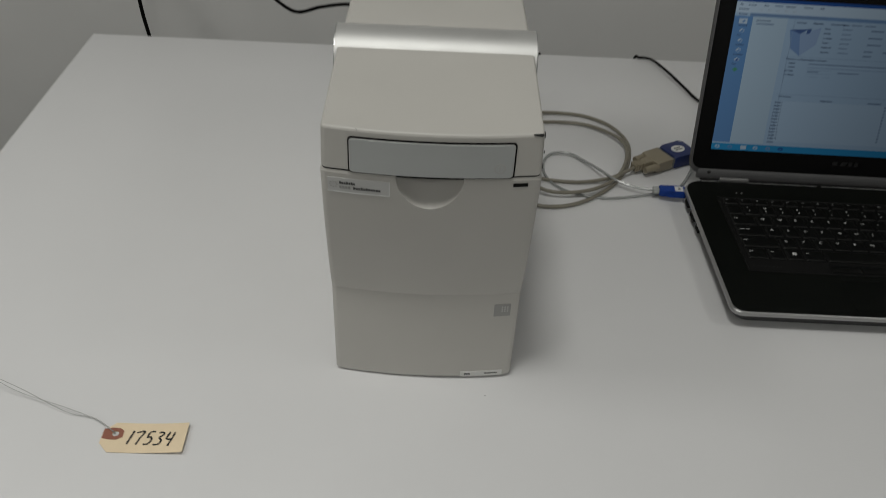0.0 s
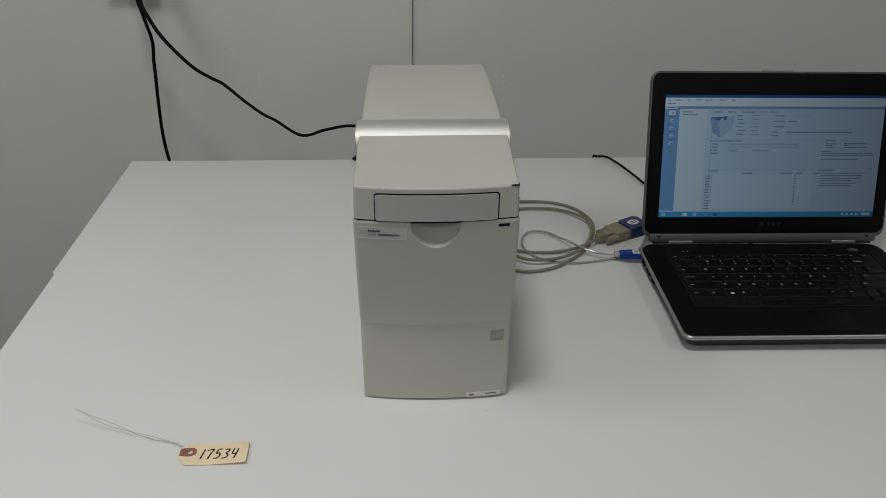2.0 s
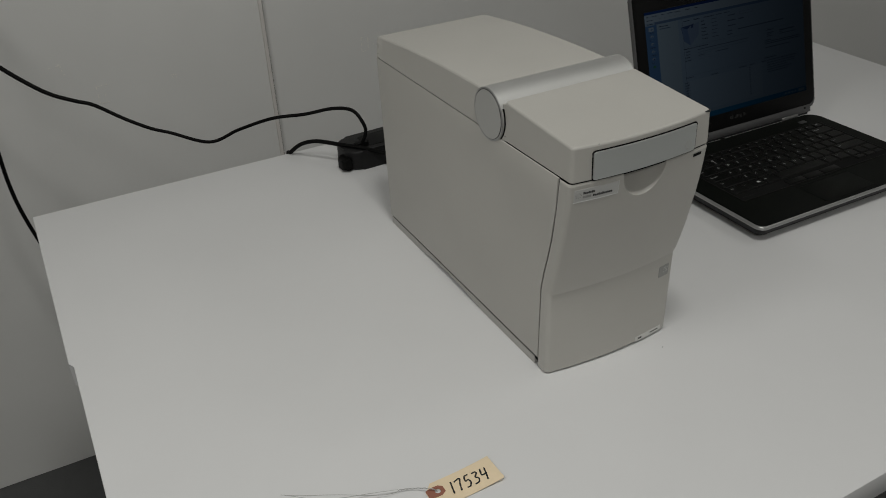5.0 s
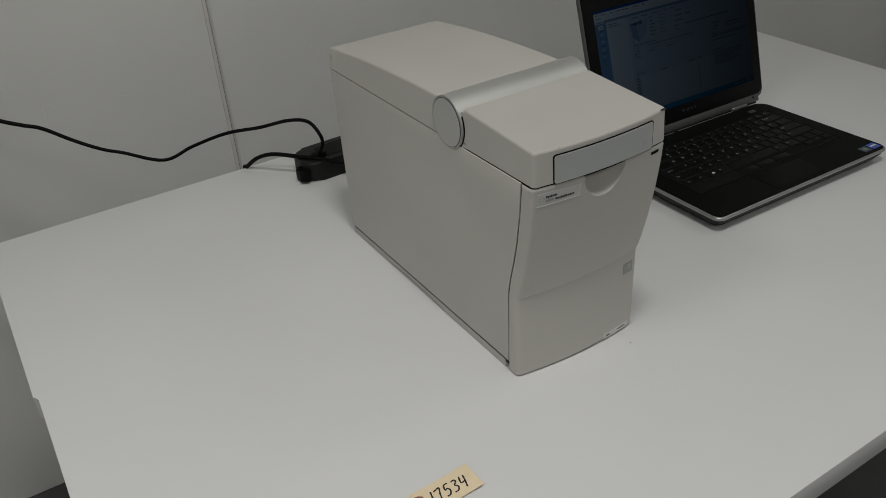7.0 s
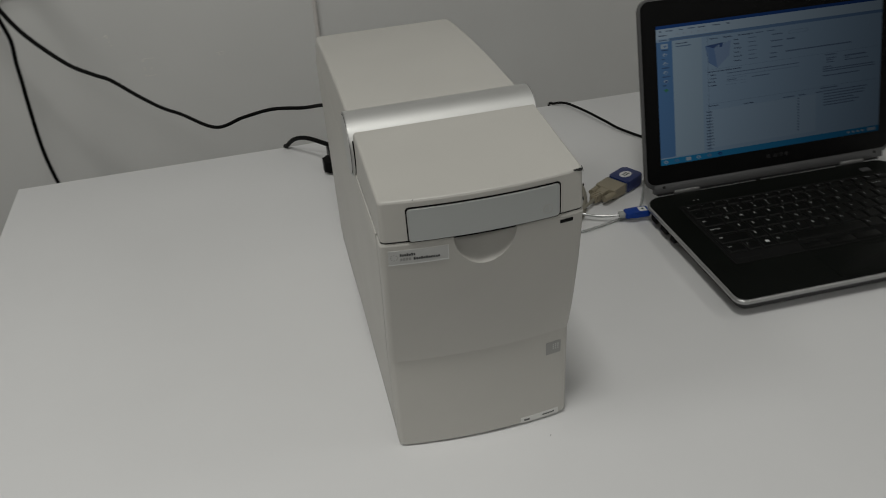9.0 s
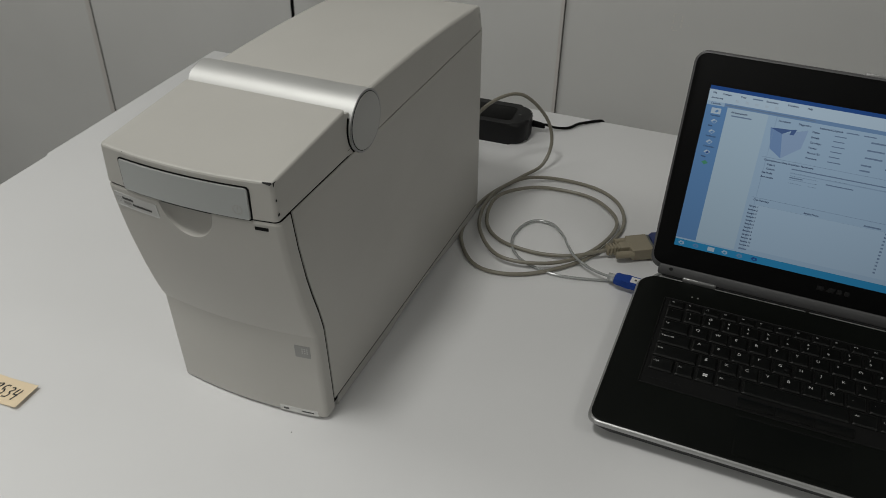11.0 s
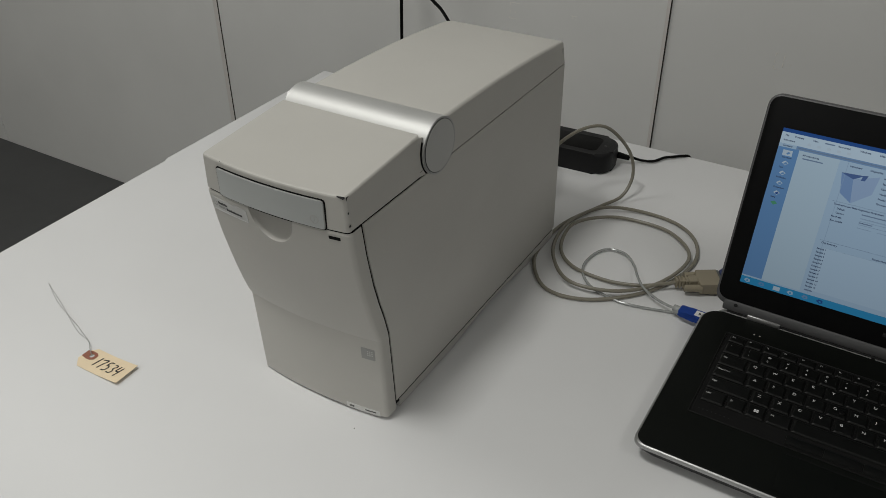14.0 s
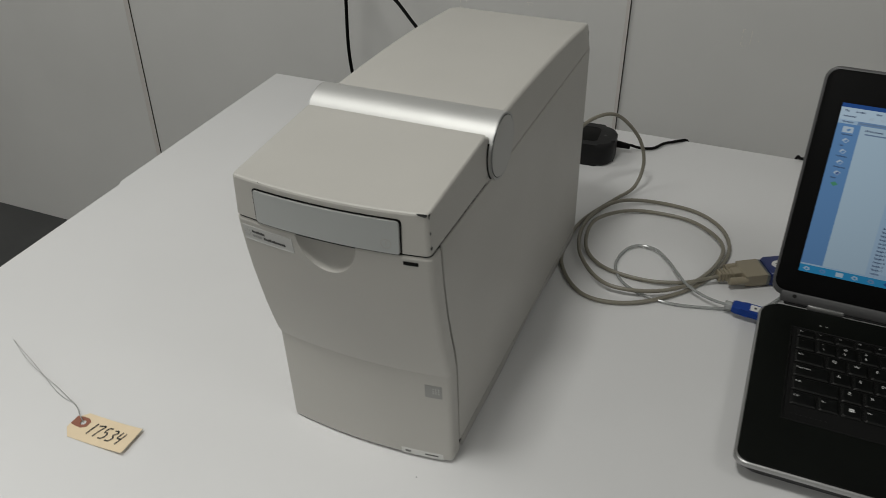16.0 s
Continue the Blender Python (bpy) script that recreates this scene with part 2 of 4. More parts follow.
# ---------- room ----------
X0, X1, Y0 = -3.6, 2.9, -3.4
structure("floor", box(X0 - 0.1, X1 + 0.1, Y0 - 0.1, WALL_Y + 0.1, FLOOR - 0.1, FLOOR), MAT["floor"], "dark grey painted floor", "floor")
structure("ceiling", box(X0 - 0.1, X1 + 0.1, Y0 - 0.1, WALL_Y + 0.1, CEILING, CEILING + 0.1), MAT["ceiling"], "plain white ceiling with lighting panels", "ceiling")
wall_back = structure("wall_north", box(X0 - 0.1, X1 + 0.1, WALL_Y + 0.012, WALL_Y + 0.12, FLOOR, CEILING), MAT["wall_joint"], "light grey panelled wall behind the table", "wall")
structure("wall_south", box(X0 - 0.1, X1 + 0.1, Y0 - 0.1, Y0, FLOOR, CEILING), MAT["wall"], "plain light grey wall", "wall")
structure("wall_west", box(X0 - 0.1, X0, Y0, WALL_Y + 0.012, FLOOR, CEILING), MAT["wall"], "plain light grey wall", "wall")
structure("wall_east", box(X1, X1 + 0.1, Y0, WALL_Y + 0.012, FLOOR, CEILING), MAT["wall"], "plain light grey wall", "wall")
SEAMS = [X0, -2.465, -1.245, -0.008, 1.212, 2.432, X1]
for a, b in zip(SEAMS, SEAMS[1:]):
    part("wall_panel", box(a + 0.0015, b - 0.0015, WALL_Y, WALL_Y + 0.012, FLOOR, CEILING, 0.001, 1), MAT["wall"], wall_back, smooth=False)

# ---------- table ----------
table = thing("work_table", "large white laminate work table standing clear of the wall", "table")
TX0, TX1, TY0, TY1 = -0.523, 1.02, -0.288, 0.686
top_outline = [(TX0, TY0 - 0.004), (0.995, -0.268), (1.038, 0.708), (TX0 - 0.003, TY1 - 0.002), (TX0 - 0.003, 0.279), (TX0 + 0.003, 0.272)]
part("tabletop", prism(top_outline, TABLE - 0.03, TABLE, "z", 0.0012, 2), MAT["table"], table)
for lx in (TX0 + 0.12, TX1 - 0.12):
    for ly in (TY0 + 0.12, TY1 - 0.12):
        part("leg", box(lx - 0.025, lx + 0.025, ly - 0.025, ly + 0.025, FLOOR, TABLE - 0.03, 0.003), MAT["black"], table)

part("speck", prism([(0.0600 + 0.0006 * math.cos(k), -0.0365 + 0.0005 * math.sin(k)) for k in range(6)], TABLE, TABLE + 0.0003, "z"), MAT["ink"], table, "dark speck on the top")

# ---------- analyser ----------
HALF, BULGE = 0.081, 0.007
FRONT = [(0.0, -0.0105), (0.1045, -0.0138), (0.112, -0.0172), (0.128, -0.0222), (0.150, -0.0280), (0.174, -0.0334), (0.190, -0.0368), (0.208, -0.0398), (0.225, -0.0421), (0.242, -0.0440), (0.30, -0.0440)]
SEAM = [(0.0, 0.0065), (0.0085, 0.006), (0.06, 0.0035), (0.106, 0.001), (0.128, -0.004), (0.150, -0.0105), (0.174, -0.0165), (0.208, -0.0225), (0.24, -0.0265), (0.30, -0.0265)]


def front_y(x, z):
    return lerp_table(FRONT, z) - BULGE * (1 - (x / HALF) ** 2)


def front_ring(z, half, back, r=0.0045, n=26, push=0.0):
    """A level outline of the bowed front: back corners, rounded front corners, bow."""
    ring = [(half, back)]
    y0 = lerp_table(FRONT, z)
    for k in range(13):
        a = radians(90 * k / 12)
        ring.append((half - r + r * math.cos(a), y0 + r - r * math.sin(a) - BULGE * (1 - ((half - r + r * math.cos(a)) / HALF) ** 2)))
    for k in range(1, n):
        x = (half - r) * (1 - 2 * k / n)
        ring.append((x, front_y(x, z)))
    for k in range(13):
        a = radians(90 - 90 * k / 12)
        ring.append((-half + r - r * math.cos(a), y0 + r - r * math.sin(a) - BULGE * (1 - ((half - r + r * math.cos(a)) / HALF) ** 2)))
    ring.append((-half, back))
    return [(x, y + push, z) for x, y in ring]


def front_plate(x0, x1, z0, z1, lift, thick, r=0.001, nx=16):
    """A thin plate that follows the bowed front, standing proud of it by lift."""
    flat = bmesh.new()
    flat.faces.new([flat.verts.new((x, 0, z)) for x, z in rounded(x0, x1, z0, z1, r, 4)])
    steps = max(1, int(nx * (x1 - x0) / 0.1)) if x1 - x0 < 0.1 else nx
    for k in range(1, steps):
        bmesh.ops.bisect_plane(flat, geom=flat.verts[:] + flat.edges[:] + flat.faces[:], plane_co=(x0 + (x1 - x0) * k / steps, 0, 0), plane_no=(1, 0, 0))
    front = bmesh.ops.extrude_face_region(flat, geom=flat.faces[:])
    moved = {g for g in front["geom"] if isinstance(g, bmesh.types.BMVert)}
    for v in flat.verts:
        v.co.y = front_y(v.co.x, v.co.z) - (lift if v in moved else lift - thick)
    return flat


inst = thing("laboratory_analyser", "warm grey benchtop laboratory analyser with silver hinge roll on white table", "analyser", pose(0.0035, 0, TABLE + 0.0006, 0, -0.8, -0.5))
core = [(0.3785, 0.0080), (0.3785, 0.2485)] + [(lerp_table(SEAM, z) - 0.006, z) for z in (0.2485, 0.24, 0.208, 0.174, 0.15, 0.128, 0.106, 0.06, 0.0080)]
part("chassis", prism(core, -0.0798, 0.0798, "x"), MAT["core"], inst, "dark inner chassis seen in the gaps", smooth=False)
part("lid_gap", loft([front_ring(z, HALF - 0.0012, 0.05, push=0.0012) for z in (0.2400, 0.2475)]), MAT["core"], inst)
arch = [(0.381, 0.0), (0.372, 0.0), (0.30, 0.0)] + [(0.30 - 0.18 * k / 10, 0.007 * math.sin(math.pi * k / 10)) for k in range(1, 10)] + [(0.12, 0.0), (0.012, 0.0), (0.012, 0.0107), (0.381, 0.0107)]
part("base", prism(arch, -0.0804, 0.0804, "x", 0.0008), MAT["beige_base"], inst)
zs = [0.0015, 0.003, 0.02, 0.05, 0.08, 0.1035, 0.1045, 0.1055, 0.112, 0.120, 0.128, 0.139, 0.150, 0.162, 0.174, 0.190, 0.208, 0.225, 0.2394, 0.2408, 0.2418]
rings = []
for i, z in enumerate(zs):
    inset = 0.0014 if i in (0, len(zs) - 1) else 0.0005 if i == len(zs) - 2 else 0.0
    rings.append(front_ring(z, HALF - inset, lerp_table(SEAM, z) - 0.0020, push=inset))
front_panel = part("front_panel", loft(rings), MAT["beige"], inst)
for s in (-1, 1):
    outline = [(0.382, 0.0131), (0.382, 0.2425)] + [(lerp_table(SEAM, z) + (0.0007 if s > 0 else 0.0), z) for z in (0.2425, 0.208, 0.174, 0.15, 0.128, 0.112, 0.106, 0.100, 0.06, 0.0131)]
    side = sorted((s * 0.072, s * HALF))
    part("side_panel", prism(outline, side[0], side[1], "x", 0.0011), MAT["beige"], inst)
part("rear_panel", box(-0.079, 0.079, 0.374, 0.3812, 0.012, 0.262, 0.001), MAT["beige_base"], inst)


def lid_ring(z, half, inset, slope):
    ring = front_ring(0.25, half, 0.0655, r=0.0036, push=inset)
    return [(x, y, z + (slope * (y + 0.044) if slope else 0)) for x, y, _ in ring]


part("front_lid", loft([lid_ring(0.2431, HALF - 0.0018, 0.0008, 0), lid_ring(0.2441, HALF - 0.0010, 0, 0), lid_ring(0.2755, HALF - 0.0020, 0.0006, 0.066), lid_ring(0.2768, HALF - 0.0026, 0.0012, 0.066), lid_ring(0.2774, HALF - 0.0036, 0.0022, 0.066)]), MAT["beige"], inst, sharp=14)
TOP = [(0.10, 0.2845), (0.16, 0.2842), (0.21, 0.2830), (0.26, 0.2808), (0.30, 0.2782), (0.34, 0.2746), (0.37, 0.2715), (0.386, 0.2695)]
rings = []
for k in range(25):
    y = 0.100 + 0.2825 * k / 24
    zt = lerp_table(TOP, y)
    e = 0.0012 if k == 24 else 0.0
    rings.append([(x, y, z) for x, z in ((-0.0805, 0.2435), (-0.081 + e, 0.2443), (-0.0782 + e, zt - 0.0025 - e), (-0.0772 + e, zt - 0.0008 - e), (-0.0755 + e, zt - e), (0.0755 - e, zt - e), (0.0772 - e, zt - 0.0008 - e), (0.0782 - e, zt - 0.0025 - e), (0.081 - e, 0.2443), (0.0805, 0.2435))])
part("rear_lid", loft(rings), MAT["beige"], inst, sharp=24)


def roll(radius, x0, x1, bevel, n=56):
    return prism([(0.096 + radius * math.cos(2 * math.pi * k / n), 0.2630 + radius * math.sin(2 * math.pi * k / n)) for k in range(n)], x0, x1, "x", bevel, 3)


hinge = part("hinge_roll", roll(0.0278, -0.0819, 0.0819, 0.0016), MAT["silver"], inst, "silver painted hinge roll across the lid")
arc = [radians(152 + 112 * k / 24) for k in range(25)]
crescent = [(0.096 + 0.0287 * math.cos(a), 0.2628 + 0.0289 * math.sin(a)) for a in arc] + [(0.096 + 0.0270 * math.cos(a), 0.2626 + 0.0270 * math.sin(a)) for a in reversed(arc)]
for s in (-1, 1):
    part("hinge_gap", prism(crescent, *sorted((s * 0.076, s * 0.0803)), "x"), MAT["core"], inst)
    rim = [radians(142 + 84 * k / 14) for k in range(15)]
    cheek = [(0.0650, 0.2820), (0.0650, 0.2434)] + [(0.096 + 0.0291 * math.cos(a), 0.2628 + 0.0291 * math.sin(a)) for a in reversed(rim)]
    cheek_bm = prism(cheek, *sorted((s * 0.0765, s * 0.0799)), "x", 0.0004, 1)
    for v in cheek_bm.verts:
        v.co.x -= s * 0.026 * (v.co.z - 0.2441)
    part("lid_cheek", cheek_bm, MAT["beige"], inst)
for s in (-1, 1):
    part("end_ring", roll(0.0277, *sorted((s * 0.0808, s * 0.0826)), 0.0008), MAT["trim"], hinge, "bright ring round the hinge end")
    part("end_groove", roll(0.0259, *sorted((s * 0.0808, s * 0.0828)), 0.0001), MAT["core"], hinge)
    part("end_disc", roll(0.0253, *sorted((s * 0.079, s * 0.0831)), 0.0006), MAT["silver_disc"], hinge)
part("tray_gap", front_plate(-0.0598, 0.0600, 0.2420, 0.2715, 0.0003, 0.003, 0.003), MAT["core"], inst)
tray_door = part("tray_door", front_plate(-0.0583, 0.0583, 0.2432, 0.2699, 0.0013, 0.003, 0.0022), MAT["tray"], inst, "cool grey silver door plate in the lid")

# the light caught by the door's bevel, drawn as a brighter silver plate
part("door_edge_highlight", front_plate(-0.0588, 0.0588, 0.2428, 0.2704, 0.0009, 0.0025, 0.0026), MAT["silver"], tray_door, "highlight on the door's bevel, as a brighter silver plate")


def cut(ob, cutter, sharp=30):
    """Takes the shape of a bmesh out of a part, once and for all."""
    tool = new("tool", finish("tool", cutter, MAT["beige"]))
    tool.parent = ob.parent
    mod = ob.modifiers.new("cut", "BOOLEAN")
    mod.operation, mod.solver, mod.object = "DIFFERENCE", "EXACT", tool
    graph = bpy.context.evaluated_depsgraph_get()
    graph.update()
    me = bpy.data.meshes.new_from_object(ob.evaluated_get(graph))
    ob.modifiers.clear()
    ob.data = me
    me.set_sharp_from_angle(angle=radians(sharp))
    data = tool.data
    bpy.data.objects.remove(tool)
    bpy.data.meshes.remove(data)


def lettering(text, size, material_index=0, align="CENTER", shear=0.0, offset=0.0):
    """Flat letters as a bmesh in the plane z = 0, from the built-in font."""
    cu = bpy.data.curves.new("lettering", "FONT")
    cu.body, cu.size, cu.shear, cu.offset, cu.align_x, cu.align_y = text, size, shear, offset, align, "CENTER"
    cu.resolution_u = 3
    ob = bpy.data.objects.new("lettering", cu)
    scene.collection.objects.link(ob)
    graph = bpy.context.evaluated_depsgraph_get()
    graph.update()
    me = bpy.data.meshes.new_from_object(ob.evaluated_get(graph))
    b = bmesh.new()
    b.from_mesh(me)
    for face in b.faces:
        face.material_index = material_index
    bpy.data.objects.remove(ob)
    bpy.data.curves.remove(cu)
    bpy.data.meshes.remove(me)
    return b


# finger scoop under the tray door
scoop = bmesh.new()
bmesh.ops.create_uvsphere(scoop, u_segments=72, v_segments=48, radius=1)
for v in scoop.verts:
    v.co = Vector((-0.0008 + 0.0252 * v.co.x, -0.0535 + 0.0185 * v.co.y, 0.2418 + 0.0318 * v.co.z))
cut(front_panel, scoop, 9)

# small marks on the front
plaque = part("name_plaque", front_plate(-0.0755, -0.0300, 0.2225, 0.2355, 0.0004, 0.001, 0.0006), MAT["plaque"], inst, "pale grey name plaque with dark print")
rim = front_plate(-0.0757, -0.0298, 0.2219, 0.2226, 0.0006, 0.001, 0.0002)
join(rim, front_plate(-0.0304, -0.0297, 0.2219, 0.2357, 0.0006, 0.001, 0.0002))
part("bright_rim", rim, MAT["mark_pale"], plaque)
for x0, x1, z0, count, tone in ((-0.0668, -0.0548, 0.2300, 7, "mark_dark"), (-0.0668, -0.0582, 0.2258, 4, "emblem"), (-0.0566, -0.0362, 0.2258, 11, "mark_dark")):
    pitch = (x1 - x0) / count
    print_bm = None
    for k in range(count):
        tall = 0.0024 if k in (0, 3, 5) or count == 4 else 0.0018
        print_bm = join(print_bm, front_plate(x0 + pitch * k, x0 + pitch * (k + 0.80), z0, z0 + tall, 0.0007, 0.001, 0.0002, 2))
    part("printed_line", print_bm, MAT[tone], plaque)
star = None
for k in range(8):
    a = radians(45 * k)
    cx, cz = -0.0712 + 0.0026 * math.cos(a), 0.2292 + 0.0026 * math.sin(a)
    star = join(star, front_plate(cx - 0.0004, cx + 0.0004, cz - 0.0004, cz + 0.0004, 0.0007, 0.001, 0.0003))
part("emblem_dots", star, MAT["emblem"], plaque)
part("status_window", front_plate(0.0600, 0.0710, 0.2338, 0.2370, 0.0004, 0.001, 0.0005), MAT["core"], inst, "narrow black status window")
square = part("square_emblem", front_plate(0.0590, 0.0735, 0.0785, 0.0925, 0.0003, 0.001, 0.0006), MAT["emblem"], inst, "small grey square emblem")
for i in range(3):
    for j in range(3):
        x, z = 0.0655 + 0.0023 * i, 0.0838 + 0.0023 * j
        part("emblem_dot", front_plate(x, x + 0.0013, z, z + 0.0013, 0.0006, 0.0008, 0.0003, 2), MAT["plaque"], square)
slip = part("serial_sticker", front_plate(0.0340, 0.0725, 0.0022, 0.0088, 0.0003, 0.0008, 0.0004), MAT["sticker"], inst, "white strip sticker with small dark print")
part("printed_line", front_plate(0.0375, 0.0430, 0.0045, 0.0052, 0.0006, 0.0008, 0.0002), MAT["mark_dark"], slip)
part("printed_line", front_plate(0.0375, 0.0430, 0.0058, 0.0065, 0.0006, 0.0008, 0.0002), MAT["mark_dark"], slip)
part("printed_line", front_plate(0.0560, 0.0680, 0.0052, 0.0064, 0.0006, 0.0008, 0.0002), MAT["mark_dark"], slip)
ring_mark = None
for k in range(28):
    a = radians(360 * k / 28)
    cx, cz = 0.0489 + 0.0037 * math.cos(a), 0.2510 + 0.0037 * math.sin(a)
    ring_mark = join(ring_mark, front_plate(cx - 0.00045, cx + 0.00045, cz - 0.00045, cz + 0.00045, 0.0015, 0.0006, 0.0002, 2))
join(ring_mark, front_plate(0.0485, 0.0493, 0.2492, 0.2534, 0.0015, 0.0006, 0.0002, 2))
part("power_mark", ring_mark, MAT["silver_disc"], tray_door)


def shard(points, up, bm=None):
    """A flat splinter of missing paint on a surface facing up."""
    b = bmesh.new()
    lo = [b.verts.new(Vector(p)) for p in points]
    hi = [b.verts.new(Vector(p) + Vector(up)) for p in points]
    n = len(points)
    for i in range(n):
        b.faces.new((lo[i], lo[(i + 1) % n], hi[(i + 1) % n], hi[i]))
    b.faces.new(lo)
    b.faces.new(hi)
    return join(bm, b)


zc = 0.2774
chip = shard([(0.0776, -0.0425, zc - 0.0004), (0.0760, -0.0436, zc), (0.0705, -0.0442, zc - 0.0002), (0.0712, -0.0449, zc - 0.0010), (0.0770, -0.0446, zc - 0.0020), (0.0782, -0.0435, zc - 0.0014)], (0.0002, -0.0003, 0.0003))
chip = shard([(0.0790, -0.0428, 0.2735), (0.0791, -0.0415, 0.2760), (0.0788, -0.0388, 0.2768), (0.0784, -0.0425, 0.2768)], (0.0004, -0.0002, 0.0003), chip)
chip = shard([(0.0795, -0.0430, 0.2625), (0.0796, -0.0418, 0.2632), (0.0796, -0.0416, 0.2618), (0.0795, -0.0428, 0.2612)], (0.0006, -0.0003, 0), chip)
chip = shard([(0.0798, -0.0428, 0.2500), (0.0800, -0.0410, 0.2510), (0.0800, -0.0408, 0.2492), (0.0798, -0.0426, 0.2486)], (0.0006, -0.0003, 0), chip)
part("chipped_corner", chip, MAT["chip"], inst, "chipped dark corner of the lid", smooth=False)
part("nick", shard([(-0.0536, front_y(-0.0536, 0.27) + 0.0009, 0.2772), (-0.0531, front_y(-0.0531, 0.27) + 0.0009, 0.2772), (-0.0531, front_y(-0.0531, 0.27) + 0.0005, 0.2767), (-0.0535, front_y(-0.0535, 0.27) + 0.0005, 0.2766)], (0, -0.0003, 0.0003)), MAT["chip"], inst, smooth=False)
part("nick", box(-0.0775, -0.0769, -0.0384, -0.0374, 0.196, 0.1985), MAT["emblem"], inst)

# ---------- wall battens and scars ----------
for sx, wide, proud in ((-1.245, 0.014, 0.0030), (-0.008, 0.006, 0.0065)):
    part("batten", box(sx - wide, sx + 0.0012, WALL_Y - proud, WALL_Y, FLOOR, CEILING, 0.0004, 1), MAT["seam_strip"], wall_back, "warm grey strip over the panel joint")
    # shade on the strip's right side, put in as a thin dark sliver
    part("joint_edge_shade", box(sx + 0.0012, sx + 0.0018, WALL_Y - proud, WALL_Y, FLOOR, CEILING), MAT["wall_joint"], wall_back, "shade on the side of the joint strip, as a dark sliver")


def scar(x, z, strips):
    """A patch where tape has torn the wall's paint: thin raised flakes."""
    b = None
    for dx, dz, w, h in strips:
        b = box(x + dx, x + dx + w, WALL_Y - 0.0008, WALL_Y, z + dz, z + dz + h, 0.0003, 1, b)
    part("torn_paint", b, MAT["mark_filler"], wall_back)


scar(-0.36, 0.745, [(0, 0.001, 0.0016, 0.004), (0.0004, 0.012, 0.0012, 0.008), (0, 0.030, 0.0018, 0.006), (0.004, 0.0352, 0.004, 0.0014), (0.010, 0.0358, 0.003, 0.0012), (0.017, 0.0354, 0.006, 0.0010), (0.004, 0.0, 0.005, 0.0016), (0.011, 0.0008, 0.003, 0.0012), (0.016, 0.001, 0.004, 0.0010), (0.014, 0.014, 0.0010, 0.004)])
scar(-0.215, 0.768, [(0, 0.0065, 0.003, 0.0014), (0.0045, 0.0068, 0.0026, 0.0012), (0.009, 0.0064, 0.0034, 0.0014), (0.003, 0.001, 0.0014, 0.004), (0.010, 0, 0.0012, 0.003)])
scar(-0.42, 0.825, [(0, 0.008, 0.004, 0.0016), (0.0035, 0.0095, 0.003, 0.0018), (0.006, 0.004, 0.0014, 0.005), (0.0075, -0.004, 0.0012, 0.004), (0.009, -0.011, 0.003, 0.0018), (-0.015, 0.006, 0.004, 0.0010)])
scar(0.205, 0.744, [(0, 0.002, 0.0014, 0.006), (0.0003, 0.013, 0.0012, 0.007), (0, 0.026, 0.0016, 0.007), (0.002, 0, 0.004, 0.0014), (0.002, 0.032, 0.003, 0.0012), (0.008, 0.001, 0.003, 0.0012), (0.016, 0.006, 0.0014, 0.010), (0.0165, 0.019, 0.0012, 0.012), (0.030, 0.012, 0.0012, 0.003)])

# ---------- laptop ----------
laptop = thing("laptop", "open black laptop with grey metal rim showing a program window", "laptop", pose(0.3106, 0.0655, TABLE, 0, 0, -0.35))
W, D = 0.361, 0.239


def case_ring(inset, z, r=0.012):
    near = rounded(inset, W - inset, inset, D - inset * 0.4, r, 6)
    far = rounded(inset, W - inset, inset, D - inset * 0.4, r + 0.009, 6)
    return [(*(b if b[1] > D / 2 else a), z) for a, b in zip(near, far)]


lower = part("lower_case", loft([case_ring(0.013, 0.0030), case_ring(0.010, 0.0055), case_ring(0.0030, 0.0150), case_ring(0.0020, 0.0188)]), MAT["case_low"], laptop, "dark grey underside", sharp=50)
for fx in (0.03, W - 0.03):
    for fy in (0.025, D - 0.03):
        part("rubber_foot", prism(rounded(fx - 0.012, fx + 0.012, fy - 0.005, fy + 0.005, 0.003), 0, 0.006, "z", 0.0005), MAT["black"], laptop)
part("silver_trim", loft([case_ring(0.0014, 0.0188), case_ring(0, 0.0196), case_ring(0, 0.0224), case_ring(0.0010, 0.0238), case_ring(0.0022, 0.0243)]), MAT["trim"], laptop, "silver rim round the base", sharp=50)
part("deck", loft([case_ring(0.0022, 0.0236), case_ring(0.0022, 0.0249), case_ring(0.0028, 0.0254)]), MAT["palmrest"], laptop, "black palm rest and keyboard surround", sharp=20)
DECK = 0.0254
for px, pw in ((0.200, 0.014), (0.172, 0.016), (0.150, 0.011)):
    part("side_port", box(0.0016, 0.006, px, px + pw, 0.0095, 0.0165, 0.0004, 1), MAT["core"], laptop)

